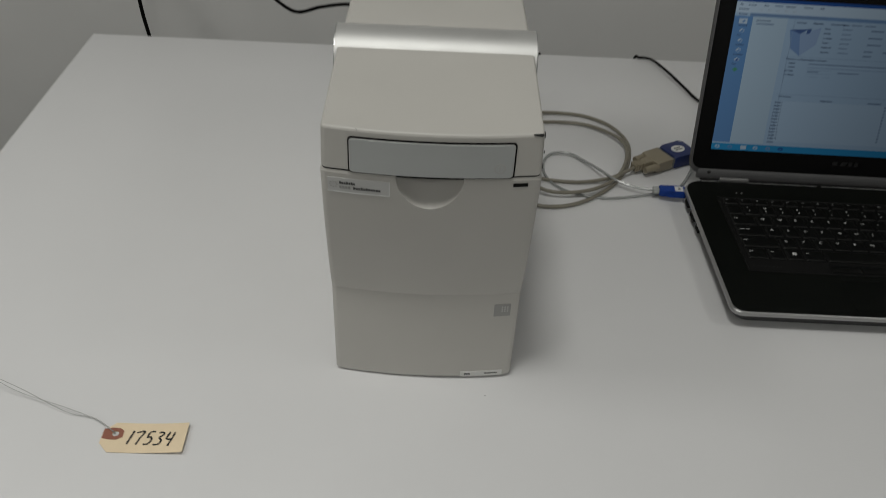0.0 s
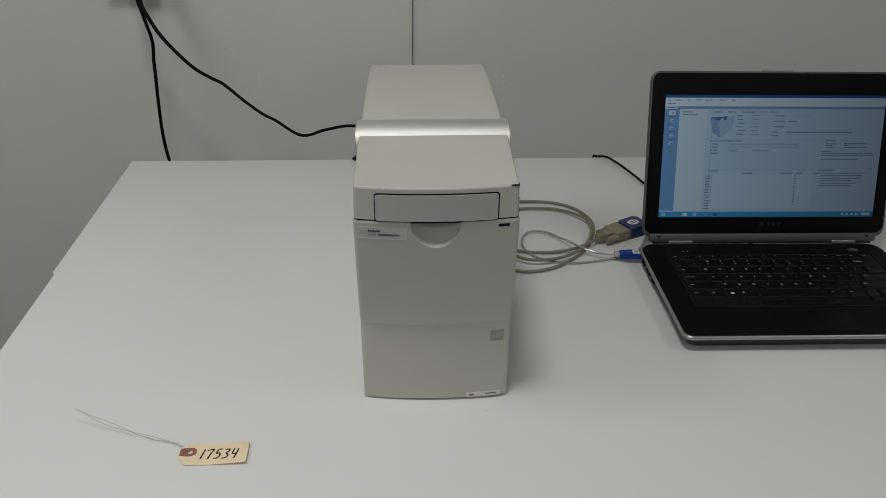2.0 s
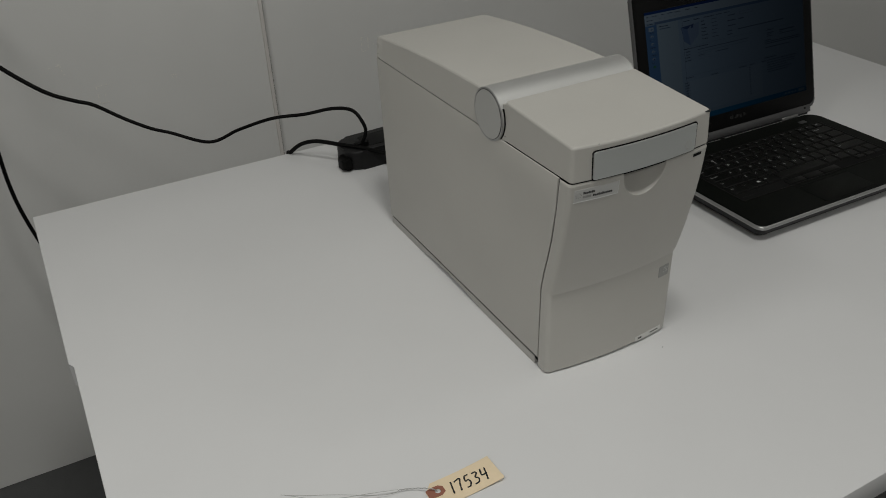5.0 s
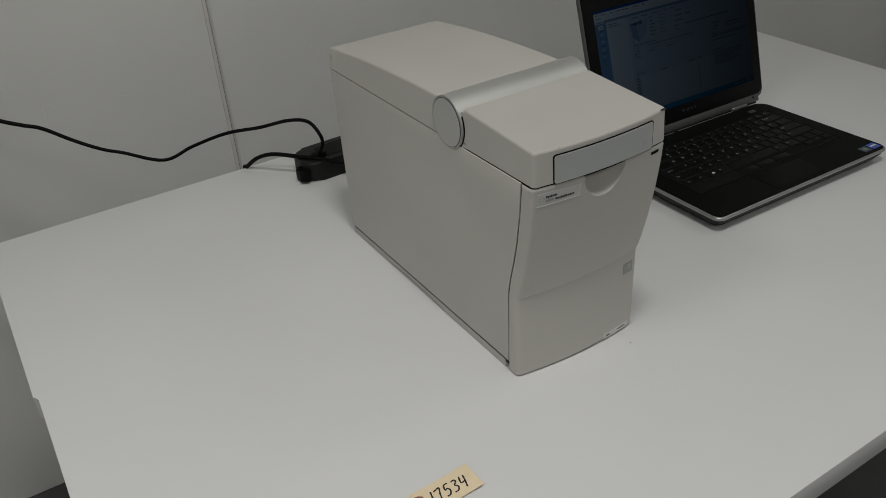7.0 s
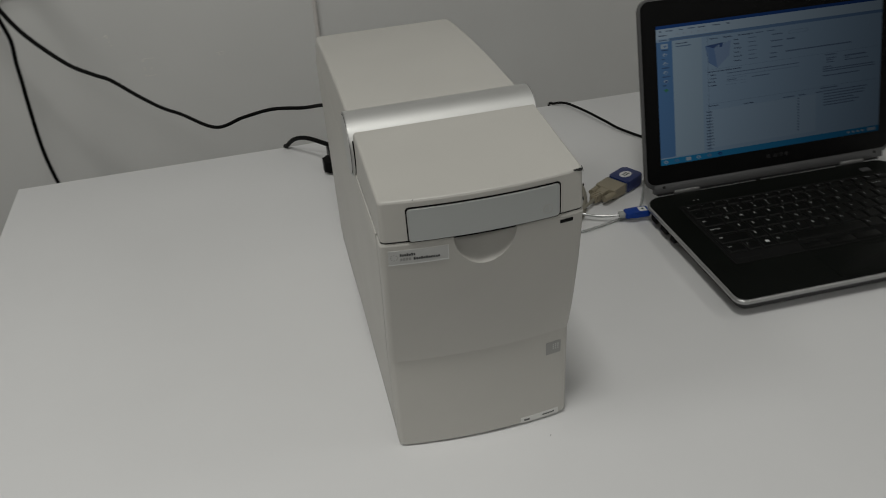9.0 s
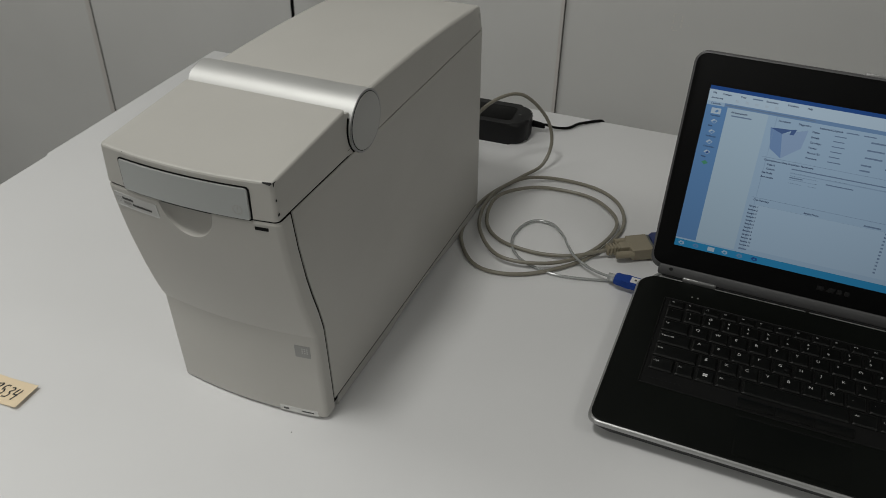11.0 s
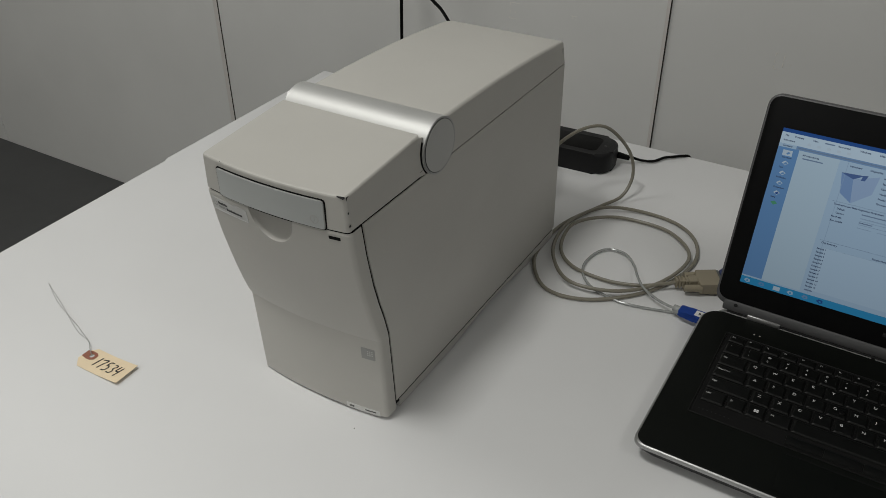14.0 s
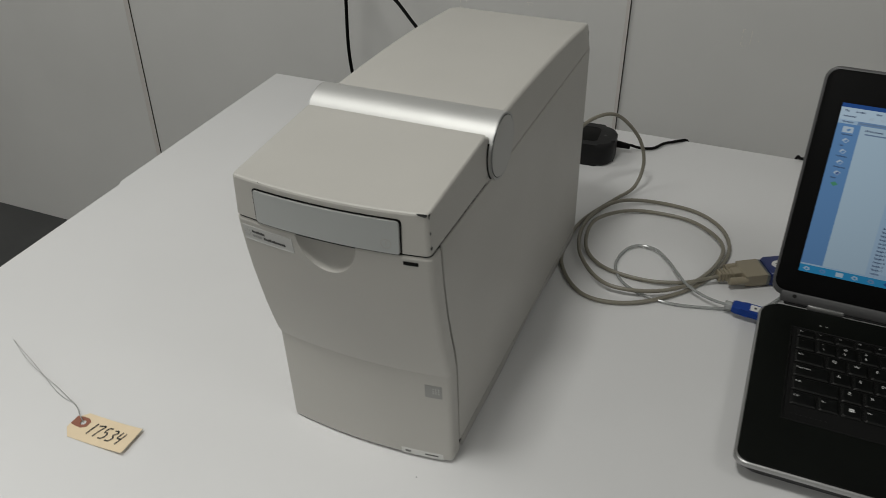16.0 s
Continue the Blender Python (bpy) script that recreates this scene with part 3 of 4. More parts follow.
# keyboard
keyboard = part("keyboard", prism(rounded(0.0350, 0.3340, 0.0670, 0.2030, 0.003), DECK - 0.0012, DECK + 0.0003, "z", 0.0002), MAT["core"], laptop, "black keyboard with white legends")
frame_bm = None
for x0, x1, y0, y1 in ((0.0335, 0.0353, 0.0655, 0.2042), (0.3337, 0.3355, 0.0655, 0.2042), (0.0335, 0.3355, 0.2028, 0.2044), (0.0335, 0.3355, 0.0650, 0.0668)):
    frame_bm = box(x0, x1, y0, y1, DECK - 0.001, DECK + 0.0010, 0.0004, 1, frame_bm)
part("keyboard_rim", frame_bm, MAT["keycap"], laptop)
LETTERED = {
    4: ["Tab:1.5", "Q", "W", "E", "R", "T", "Y", "U", "I", "O", "P", "[", "]", "\\:1.5"],
    3: ["Caps Lock:1.75", "A", "S", "D", "F", "G", "H", "J", "K", "L", ";", "'", "Enter:2.25"],
    2: ["Shift:2.25", "Z", "X", "C", "V", "B", "N", "M", ",", ".", "/", "Shift:2.75"],
    1: ["Ctrl:1.25", "Fn:1", "#:1", "Alt:1.25", ":5", "Alt:1.25", "Ctrl:1.25", "-:1", "^:1", "+:1"],
    5: ["`", "1", "2", "3", "4", "5", "6", "7", "8", "9", "0", "-", "=", "Backspace:2"],
    6: ["Esc", "F1", "F2", "F3", "F4", "F5", "F6", "F7", "F8", "F9", "F10", "F11", "F12", "PrtScr", "Insert", "Delete"],
}


UPPER = dict(zip("1234567890", "!@#$%^&*()"))


def key_mesh(w, d, legend, small):
    foot, head = rounded(0.0003, w - 0.0003, 0.0003, d - 0.0003, 0.0010, 2), rounded(0.0017, w - 0.0017, 0.0013, d - 0.0023, 0.0016, 2)
    crown = rounded(0.0022, w - 0.0022, 0.0018, d - 0.0028, 0.0014, 2)
    b = loft([[(x, y, z) for x, y in ring] for ring, z in ((foot, 0.0), (foot, 0.0008), (head, 0.0020), (crown, 0.0022))])
    marks = None
    if legend == "#":
        for i in (0, 1):
            for j in (0, 1):
                marks = box(w / 2 - 0.0023 + 0.0024 * i, w / 2 - 0.0003 + 0.0024 * i, d / 2 - 0.002 + 0.0022 * j, d / 2 - 0.0002 + 0.0022 * j, 0.00225, 0.0023, 0, 1, marks)
        for face in marks.faces:
            face.material_index = 1
    elif legend and legend not in "-^+" or legend == "-" and not small:
        size = 0.0024 if small else (0.0030 if len(legend) > 1 else 0.0050)
        marks = lettering(legend, size, 1, "LEFT")
        two = legend in UPPER
        for v in marks.verts:
            v.co = v.co * (0.78 if two else 1.0) + Vector((0.0050 if len(legend) == 1 else 0.0028, d * (0.34 if two else 0.60), 0.00228))
        if two:
            upper = lettering(UPPER[legend], 0.0036, 1, "LEFT")
            for v in upper.verts:
                v.co += Vector((0.0050, d * 0.70, 0.00228))
            marks = join(marks, upper)
    return join(b, marks) if marks is not None else b


PITCH = 0.2915 / 15
for row, keys in LETTERED.items():
    total = sum(float(k.split(":")[1]) if ":" in k and k != ":" else 1 for k in keys)
    unit = 15 * PITCH / total
    x = 0.0393
    y0, d = (0.0865 + (row - 1) * 0.0204, 0.0193) if row < 6 else (0.0865 + 5 * 0.0204, 0.0125)
    for k in keys:
        legend, _, wide = k.rpartition(":") if ":" in k else (k, "", "1")
        w = unit * float(wide)
        me = finish("key", key_mesh(w - 0.0012, d, legend, row == 6), MAT["keycap"], False)
        me.materials.append(MAT["ink_white"])
        key = new("key", me)
        key.parent = keyboard
        key.location = (x, y0, DECK + 0.0003)
        x += w
arrow_mesh = finish("arrow_key", key_mesh(PITCH - 0.0012, 0.0104, "", True), MAT["keycap"], False)
for k in range(3):
    key = new("arrow_key", arrow_mesh)
    key.parent = keyboard
    key.location = (0.0393 + PITCH * (12 + k), 0.0752, DECK + 0.0003)
for k in range(8):
    part("indicator_dot", prism(rounded(0.0415 + 0.0042 * k, 0.0425 + 0.0042 * k, 0.0742, 0.0750, 0.0003, 2), DECK + 0.0002, DECK + 0.0006, "z"), MAT["case_low"], keyboard)
stick = bmesh.new()
bmesh.ops.create_uvsphere(stick, u_segments=16, v_segments=10, radius=1)
for v in stick.verts:
    v.co = Vector((0.1645 + 0.0042 * v.co.x, 0.1365 + 0.0042 * v.co.y, DECK + 0.002 + 0.0022 * max(v.co.z, -0.6)))
part("pointing_stick", stick, MAT["black"], laptop)
for i in range(3):
    part("mouse_button", box(0.125 + 0.0345 * i, 0.125 + 0.0345 * i + 0.0335, 0.0690, 0.0810, DECK - 0.0005, DECK + 0.0012, 0.0005, 2), MAT["keycap"], laptop)
part("touchpad", prism(rounded(0.128, 0.226, 0.008, 0.0570, 0.003), DECK - 0.0005, DECK + 0.0003, "z", 0.0002), MAT["palmrest"], laptop, "black touchpad")
part("touchpad_groove", box(0.126, 0.228, 0.0575, 0.0588, DECK - 0.0005, DECK + 0.0002), MAT["core"], laptop)
part("power_button", prism(rounded(0.306, 0.320, 0.2135, 0.2215, 0.002), DECK - 0.0005, DECK + 0.0010, "z", 0.0003), MAT["gunmetal"], laptop)
for lx in (0.060, 0.066):
    part("status_lamp", prism(rounded(lx, lx + 0.0018, 0.214, 0.2158, 0.0006), DECK - 0.0003, DECK + 0.0002, "z"), MAT["emblem"], laptop)
part("foil_sticker", prism(rounded(0.3365, 0.3535, 0.0080, 0.0235, 0.001), DECK - 0.0002, DECK + 0.00025, "z"), MAT["sticker_blue"], laptop, "blue and white foil sticker")
part("foil_sticker_band", box(0.3385, 0.3515, 0.0145, 0.0180, DECK, DECK + 0.0004), MAT["mark_pale"], laptop)
part("foil_sticker", prism(rounded(0.3170, 0.3335, 0.0080, 0.0225, 0.001), DECK - 0.0002, DECK + 0.00025, "z"), MAT["sticker_dark"], laptop, "dark foil sticker")
part("foil_sticker_mark", prism(rounded(0.3215, 0.3290, 0.0120, 0.0190, 0.003), DECK, DECK + 0.0004, "z"), MAT["sticker_green"], laptop)

# lid: its own frame has x across, y up along the lid, z towards the viewer
lid = part("lid", prism(rounded(0, W, 0, 0.2395, 0.013, 6), -0.0075, -0.0008, "z", 0.0012), MAT["gunmetal"], laptop, "grey metal lid with black screen surround")
lid.matrix_local = pose(0.0070, 0.2420, 0.0342, 90 - 15.8, 0, 0)
part("bezel", prism(rounded(0.0022, W - 0.0022, 0.0062, 0.2373, 0.011, 6), -0.0020, 0.0, "z", 0.0006), MAT["black"], lid)
part("hinge_bar", box(0.0105, W - 0.0105, -0.007, 0.0058, -0.0072, -0.0002, 0.002, 2), MAT["gunmetal"], lid)
for hx in (0.039, W - 0.039 - 0.038):
    part("hinge_cover", box(hx, hx + 0.036, -0.0105, -0.0045, -0.0060, 0.0012, 0.0015, 3), MAT["hinge"], lid, "bright metal hinge cover")
part("hinge_rear", box(0.016, W - 0.016, -0.0100, -0.004, -0.0085, -0.0015, 0.001, 1), MAT["case_low"], lid)
for sx in (0.0245, W - 0.0245):
    part("screw", prism([(sx + 0.0022 * math.cos(k * math.pi / 6), 0.0015 + 0.0020 * math.sin(k * math.pi / 6)) for k in range(12)], -0.001, 0.0003, "z"), MAT["case_low"], lid)
part("latch", box(0.159, 0.202, 0.2380, 0.2420, -0.0060, -0.0010, 0.001, 2), MAT["trim"], lid)
for mx, mw, lean in ((0.1725, 0.0065, 0.0), (0.1815, 0.0070, 0.0028), (0.1920, 0.0048, 0.0), (0.1995, 0.0048, 0.0)):
    part("maker_mark", prism([(mx, 0.0175), (mx + mw, 0.0175), (mx + mw + lean, 0.0225), (mx + lean, 0.0225)], -0.0005, 0.0003, "z"), MAT["mark_metal"], lid)
SX0, SX1, SY0, SY1 = 0.0215, 0.3415, 0.0305, 0.2065


def tile(u0, u1, v0, v1, layer):
    """A flat field of the screen picture, in shares of its width and height from the top left."""
    x0, x1 = SX0 + (SX1 - SX0) * u0, SX0 + (SX1 - SX0) * u1
    y1, y0 = SY1 - (SY1 - SY0) * v0, SY1 - (SY1 - SY0) * v1
    return box(x0, x1, y0, y1, 0.0001, 0.0002 + 0.00012 * layer)


def screen_field(name, rects, layer, material):
    for r in rects:
        part(name, tile(*r, layer), material, lid, smooth=False)


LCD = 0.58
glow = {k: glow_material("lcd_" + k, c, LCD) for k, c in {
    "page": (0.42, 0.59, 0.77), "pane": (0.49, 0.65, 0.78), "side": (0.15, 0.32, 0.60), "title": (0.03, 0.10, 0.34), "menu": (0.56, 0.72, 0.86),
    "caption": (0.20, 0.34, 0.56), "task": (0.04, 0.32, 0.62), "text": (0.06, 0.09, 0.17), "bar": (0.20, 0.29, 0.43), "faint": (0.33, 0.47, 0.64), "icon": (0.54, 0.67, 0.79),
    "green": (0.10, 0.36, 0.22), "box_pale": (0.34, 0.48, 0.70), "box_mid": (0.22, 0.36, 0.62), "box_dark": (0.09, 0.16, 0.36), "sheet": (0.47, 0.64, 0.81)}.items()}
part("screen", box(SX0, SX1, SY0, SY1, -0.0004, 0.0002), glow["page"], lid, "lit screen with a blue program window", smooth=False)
screen_field("title_bar", [(0, 1, 0, 0.022)], 1, glow["title"])
screen_field("menu_bar", [(0, 1, 0.022, 0.090)], 1, glow["menu"])
screen_field("caption_bar", [(0.055, 1, 0.090, 0.112)], 1, glow["caption"])
screen_field("side_bar", [(0, 0.066, 0.112, 0.945)], 1, glow["side"])
screen_field("tree_pane", [(0.066, 0.192, 0.112, 0.945)], 1, glow["pane"])
screen_field("task_bar", [(0, 1, 0.955, 1.0)], 1, glow["task"])
rng = random.Random(4)
text = [(0.135, 0.165, 0.036, 0.043), (0.082, 0.145, 0.152, 0.159), (0.06, 0.33, 0.098, 0.104)]
text += [(0.425 + 0.05 * k, 0.425 + 0.05 * k + 0.036, 0.131, 0.137) for k in range(2)]
for k in range(6):
    text += [(0.395, 0.395 + rng.uniform(0.03, 0.05), 0.161 + 0.030 * k, 0.166 + 0.030 * k)]
text += [(0.50, 0.545, 0.160, 0.168), (0.495, 0.545, 0.205, 0.213), (0.565, 0.60, 0.205, 0.215), (0.495, 0.545, 0.248, 0.256), (0.49, 0.52, 0.292, 0.300), (0.56, 0.86, 0.292, 0.301), (0.49, 0.52, 0.322, 0.330)]
text += [(0.30, 0.62, 0.391, 0.397), (0.30, 0.34, 0.441, 0.447), (0.41, 0.49, 0.441, 0.447)]
text += [(0.55, 0.60, 0.630, 0.638), (0.62, 0.65, 0.630, 0.638), (0.70, 0.73, 0.630, 0.638)]
text += [(0.615, 0.622, 0.652 + 0.0215 * k, 0.661 + 0.0215 * k) for k in range(12)]
text += [(0.74, 0.79, 0.362, 0.370), (0.745, 0.79, 0.388, 0.395), (0.83, 0.93, 0.385, 0.395), (0.745, 0.775, 0.402, 0.408), (0.83, 0.85, 0.402, 0.408), (0.745, 0.78, 0.418, 0.424), (0.83, 0.94, 0.418, 0.424), (0.73, 0.77, 0.450, 0.457), (0.73, 0.97, 0.466, 0.473), (0.73, 0.97, 0.482, 0.489), (0.73, 0.90, 0.515, 0.522), (0.72, 0.80, 0.605, 0.613)]
text += [(0.735, 0.735 + rng.uniform(0.12, 0.21), 0.630 + 0.021 * k, 0.637 + 0.021 * k) for k in range(6)]
text += [(0.205, 0.23, 0.925, 0.933)]
screen_field("text_line", text, 3, glow["bar"])
screen_field("table_sheet", [(0.225, 0.70, 0.645, 0.925)], 1, glow["sheet"])


def screen_words(u, v, words, size=0.0026):
    """A line of words on the screen, its left end and middle at a share of the width and height."""
    b = lettering(words, size, 0, "LEFT", 0.0, 0.00008)
    for p in b.verts:
        p.co += Vector((SX0 + (SX1 - SX0) * u, SY1 - (SY1 - SY0) * v, 0.0006))
    part("text_line", b, glow["text"], lid, smooth=False)


for u, words in ((0.012, "File"), (0.042, "Context"), (0.098, "View"), (0.175, "Instrument"), (0.240, "Windows"), (0.298, "Help")):
    screen_words(u, 0.040, words)
for u, v, words in ((0.010, 0.068, "Instrument"), (0.012, 0.100, "Contexts"), (0.080, 0.135, "All Instruments"), (0.225, 0.134, "Instrument"), (0.285, 0.134, "Diagnostics"), (0.348, 0.134, "Instrument Logbook"),
                    (0.330, 0.163, "Name:"), (0.330, 0.193, "Serial#:"), (0.330, 0.223, "Cartridge:"), (0.330, 0.253, "Vendor:"), (0.330, 0.283, "Product ID:"), (0.330, 0.313, "Firmware:"),
                    (0.213, 0.368, "Destination and Data Acquisition Parameters"), (0.225, 0.393, "Default"), (0.225, 0.418, "Custom"), (0.215, 0.443, "File Prefix"), (0.215, 0.468, "Run sample"), (0.212, 0.614, "Chip Summary"), (0.370, 0.633, "Sample Name")):
    screen_words(u, v, words)
for k in range(12):
    screen_words(0.204, 0.656 + 0.0225 * k, "Sample %d" % (k + 1))
faint = [(0.205, 0.71, 0.352, 0.3545), (0.205, 0.71, 0.600, 0.6025), (0.72, 0.985, 0.352, 0.3545), (0.72, 0.985, 0.595, 0.5975), (0.217, 0.2185, 0.112, 0.945), (0.30, 0.62, 0.415, 0.421)]
faint += [(0.575, 0.66, 0.150, 0.153), (0.575, 0.66, 0.172, 0.175), (0.575, 0.577, 0.150, 0.175), (0.658, 0.66, 0.150, 0.175), (0.30, 0.385, 0.432, 0.435), (0.30, 0.385, 0.454, 0.457), (0.30, 0.34, 0.475, 0.478), (0.36, 0.385, 0.475, 0.478)]
screen_field("rule_line", faint, 2, glow["faint"])
icons = [(0.018, 0.048, 0.126, 0.160)] + [(0.085 + 0.03 * k, 0.096 + 0.03 * k, 0.062, 0.076) for k in range(5)] + [(0.110, 0.132, 0.964, 0.990)] + [(0.85 + 0.022 * k, 0.862 + 0.022 * k, 0.970, 0.985) for k in range(4)] + [(0.945, 0.985, 0.965, 0.989)]
screen_field("icon", icons, 2, glow["icon"])


def picture_piece(points, material, layer):
    xy = [(SX0 + (SX1 - SX0) * u, SY1 - (SY1 - SY0) * v) for u, v in points]
    part("screen_picture", prism(xy, 0.0001, 0.0002 + 0.00012 * layer, "z"), material, lid, smooth=False)


for k in range(5):
    v = 0.143 + 0.062 * k
    if k:
        picture_piece([(0.024, v), (0.033, v - 0.015), (0.045, v - 0.004), (0.036, v + 0.013)], glow["icon"], 2)
    picture_piece([(0.029, v + 0.002), (0.037, v - 0.008), (0.042, v - 0.001), (0.035, v + 0.010)], glow["side" if k != 4 else "title"], 3)
    screen_words(0.019, v + 0.027, ("Instrument", "Data", "Verification", "Comparison", "Assay")[k], 0.0022)
picture_piece([(0.024, 0.452), (0.036, 0.441), (0.046, 0.455), (0.034, 0.468)], glow["green"], 2)
for k, key in ((0, "page"), (1, "side"), (3, "page"), (4, "caption"), (5, "title")):
    u = 0.022 + 0.048 * k
    picture_piece([(u - 0.011, 0.978), (u - 0.004, 0.964), (u + 0.008, 0.968), (u + 0.010, 0.984), (u, 0.991)], glow[key], 2)
    picture_piece([(u - 0.004, 0.979), (u + 0.001, 0.971), (u + 0.005, 0.980), (u, 0.985)], glow["task"], 3)
picture_piece([(0.207, 0.180), (0.245, 0.205), (0.258, 0.345), (0.220, 0.300)], glow["box_mid"], 2)
picture_piece([(0.245, 0.205), (0.318, 0.160), (0.310, 0.268), (0.258, 0.345)], glow["box_pale"], 2)
picture_piece([(0.207, 0.180), (0.275, 0.172), (0.245, 0.205)], glow["box_dark"], 3)
picture_piece([(0.270, 0.172), (0.285, 0.168), (0.279, 0.200), (0.267, 0.203)], glow["box_dark"], 3)

# ---------- cables ----------
Z = TABLE
serial = thing("serial_cable", "coiled putty grey serial cable lying on the table", "cable", pose(0, 0, 0))
loop = [(0.055, 0.415, Z + 0.085), (0.058, 0.440, Z + 0.102), (0.075, 0.485, Z + 0.112), (0.100, 0.515, Z + 0.108), (0.128, 0.535, Z + 0.072), (0.139, 0.535, Z + 0.036), (0.134, 0.514, Z + 0.010), (0.115, 0.483, Z + 0.0032), (0.090, 0.422, Z + 0.0032), (0.084, 0.372, Z + 0.0032), (0.091, 0.315, Z + 0.0032), (0.130, 0.268, Z + 0.0032),
        (0.186, 0.276, Z + 0.0032), (0.242, 0.330, Z + 0.0032), (0.269, 0.403, Z + 0.0034), (0.259, 0.457, Z + 0.0034), (0.224, 0.490, Z + 0.0034), (0.172, 0.496, Z + 0.0040), (0.127, 0.476, Z + 0.0085), (0.103, 0.438, Z + 0.0088), (0.095, 0.388, Z + 0.0086), (0.109, 0.333, Z + 0.0088), (0.147, 0.291, Z + 0.0088), (0.197, 0.295, Z + 0.0086),
        (0.237, 0.326, Z + 0.0086), (0.260, 0.378, Z + 0.0086), (0.259, 0.423, Z + 0.0086), (0.222, 0.463, Z + 0.0050), (0.175, 0.471, Z + 0.0034), (0.135, 0.456, Z + 0.0060), (0.106, 0.405, Z + 0.0140), (0.109, 0.358, Z + 0.0060), (0.137, 0.329, Z + 0.0032), (0.185, 0.321, Z + 0.0032), (0.227, 0.326, Z + 0.0075), (0.254, 0.342, Z + 0.0100),
        (0.270, 0.355, Z + 0.0105)]
part("sheath", tube(loop, 0.00235, 10, 7), MAT["serial"], serial)
serial_end = part("connector", loft([[Vector(p) for p in ring] for ring in [
    [(-0.006, -0.0034, -0.0034), (-0.006, 0.0034, -0.0034), (-0.006, 0.0034, 0.0034), (-0.006, -0.0034, 0.0034)],
    [(0.010, -0.0044, -0.0044), (0.010, 0.0044, -0.0044), (0.010, 0.0044, 0.0044), (0.010, -0.0044, 0.0044)],
    [(0.0110, -0.0060, -0.0055), (0.0110, 0.0060, -0.0055), (0.0110, 0.0060, 0.0055), (0.0110, -0.0060, 0.0055)],
    [(0.0205, -0.0064, -0.006), (0.0205, 0.0064, -0.006), (0.0205, 0.0064, 0.006), (0.0205, -0.0064, 0.006)],
    [(0.0215, -0.0156, -0.007), (0.0215, 0.0156, -0.007), (0.0215, 0.0156, 0.007), (0.0215, -0.0156, 0.007)],
    [(0.047, -0.016, -0.0075), (0.047, 0.016, -0.0075), (0.047, 0.016, 0.0075), (0.047, -0.016, 0.0075)]]]), MAT["db9"], serial, "beige nine-pin connector")
end_m = pose(0.268, 0.354, Z + 0.0105, 0, 0, 30)
serial_end.matrix_local = end_m
bev = serial_end.modifiers.new("bevel", "BEVEL")
bev.width, bev.segments = 0.0012, 2
for s in (-1, 1):
    screw = part("thumb_screw", tube([(0.003 if s < 0 else 0.008, s * 0.0128, 0), (0.014, s * 0.0130, 0), (0.024, s * 0.0136, 0)], lambda u: 0.0042 + 0.0006 * u, 12, 2), MAT["db9"], serial)
    screw.matrix_local = end_m
for k in range(4):
    rib = part("strain_rib", box(-0.0055 + 0.0040 * k, -0.0031 + 0.0040 * k, -0.0056 - 0.0003 * k, 0.0056 + 0.0003 * k, -0.0054, 0.0054, 0.0006, 1), MAT["db9"], serial)
    rib.matrix_local = end_m

adapter = thing("serial_adapter", "blue plastic serial adapter lying beside the laptop", "adapter", pose(0.3087, 0.3775, Z, 0, 0, 30))
part("shell", prism(rounded(0.003, 0.040, -0.0165, 0.0165, 0.004), 0.0022, 0.0190, "z", 0.0022, 3), MAT["navy"], adapter)
part("collar", box(0.0, 0.0035, -0.0160, 0.0160, 0.0036, 0.0170, 0.0006, 1), MAT["steel"], adapter)
part("label", prism([(0.021 + 0.010 * math.cos(k * math.pi / 10), 0.0075 * math.sin(k * math.pi / 10)) for k in range(20)], 0.0188, 0.0194, "z"), MAT["sticker"], adapter, "pale oval label")
part("label_print", box(0.015, 0.027, -0.0028, -0.0012, 0.0192, 0.0196), MAT["mark_dark"], adapter)
part("label_print", box(0.016, 0.026, 0.0010, 0.0026, 0.0192, 0.0196), MAT["mark_dark"], adapter)
part("foot_rib", box(0.008, 0.036, -0.014, 0.014, 0.0, 0.0030, 0.0005, 1), MAT["blue"], adapter)

usb = thing("usb_cable", "clear shielded cable with blue plug in the laptop", "cable", pose(0, 0, 0))
clear = [(0.349, 0.376, Z + 0.010), (0.336, 0.350, Z + 0.004), (0.320, 0.324, Z + 0.0022), (0.305, 0.311, Z + 0.0022), (0.288, 0.306, Z + 0.0022), (0.268, 0.300, Z + 0.0022), (0.241, 0.293, Z + 0.0022), (0.217, 0.290, Z + 0.0022), (0.193, 0.294, Z + 0.0022), (0.171, 0.304, Z + 0.0022), (0.156, 0.321, Z + 0.0022), (0.149, 0.344, Z + 0.0022), (0.153, 0.372, Z + 0.0026), (0.166, 0.387, Z + 0.0040), (0.188, 0.385, Z + 0.0050), (0.206, 0.367, Z + 0.0050), (0.219, 0.340, Z + 0.0110), (0.233, 0.321, Z + 0.0110), (0.252, 0.310, Z + 0.0090), (0.268, 0.303, Z + 0.0100), (0.279, 0.2993, Z + 0.0116)]
plug_m = pose(0.2855, 0.2985, Z + 0.0118, 0, 0, -4)
clear_mesh = tube(clear, 0.0017, 10, 8)
part("sheath", clear_mesh, MAT["clear"], usb, "clear plastic sheath")
for k in range(2):
    pts = []
    for i, q in enumerate(spline(clear, 6)):
        a = i * 1.1 + math.pi * k
        pts.append(q + Vector((0.0009 * math.cos(a), 0.0, 0.0009 * math.sin(a))))
    part("braid", tube(pts, 0.0006, 5, 1), MAT["braid"], usb)
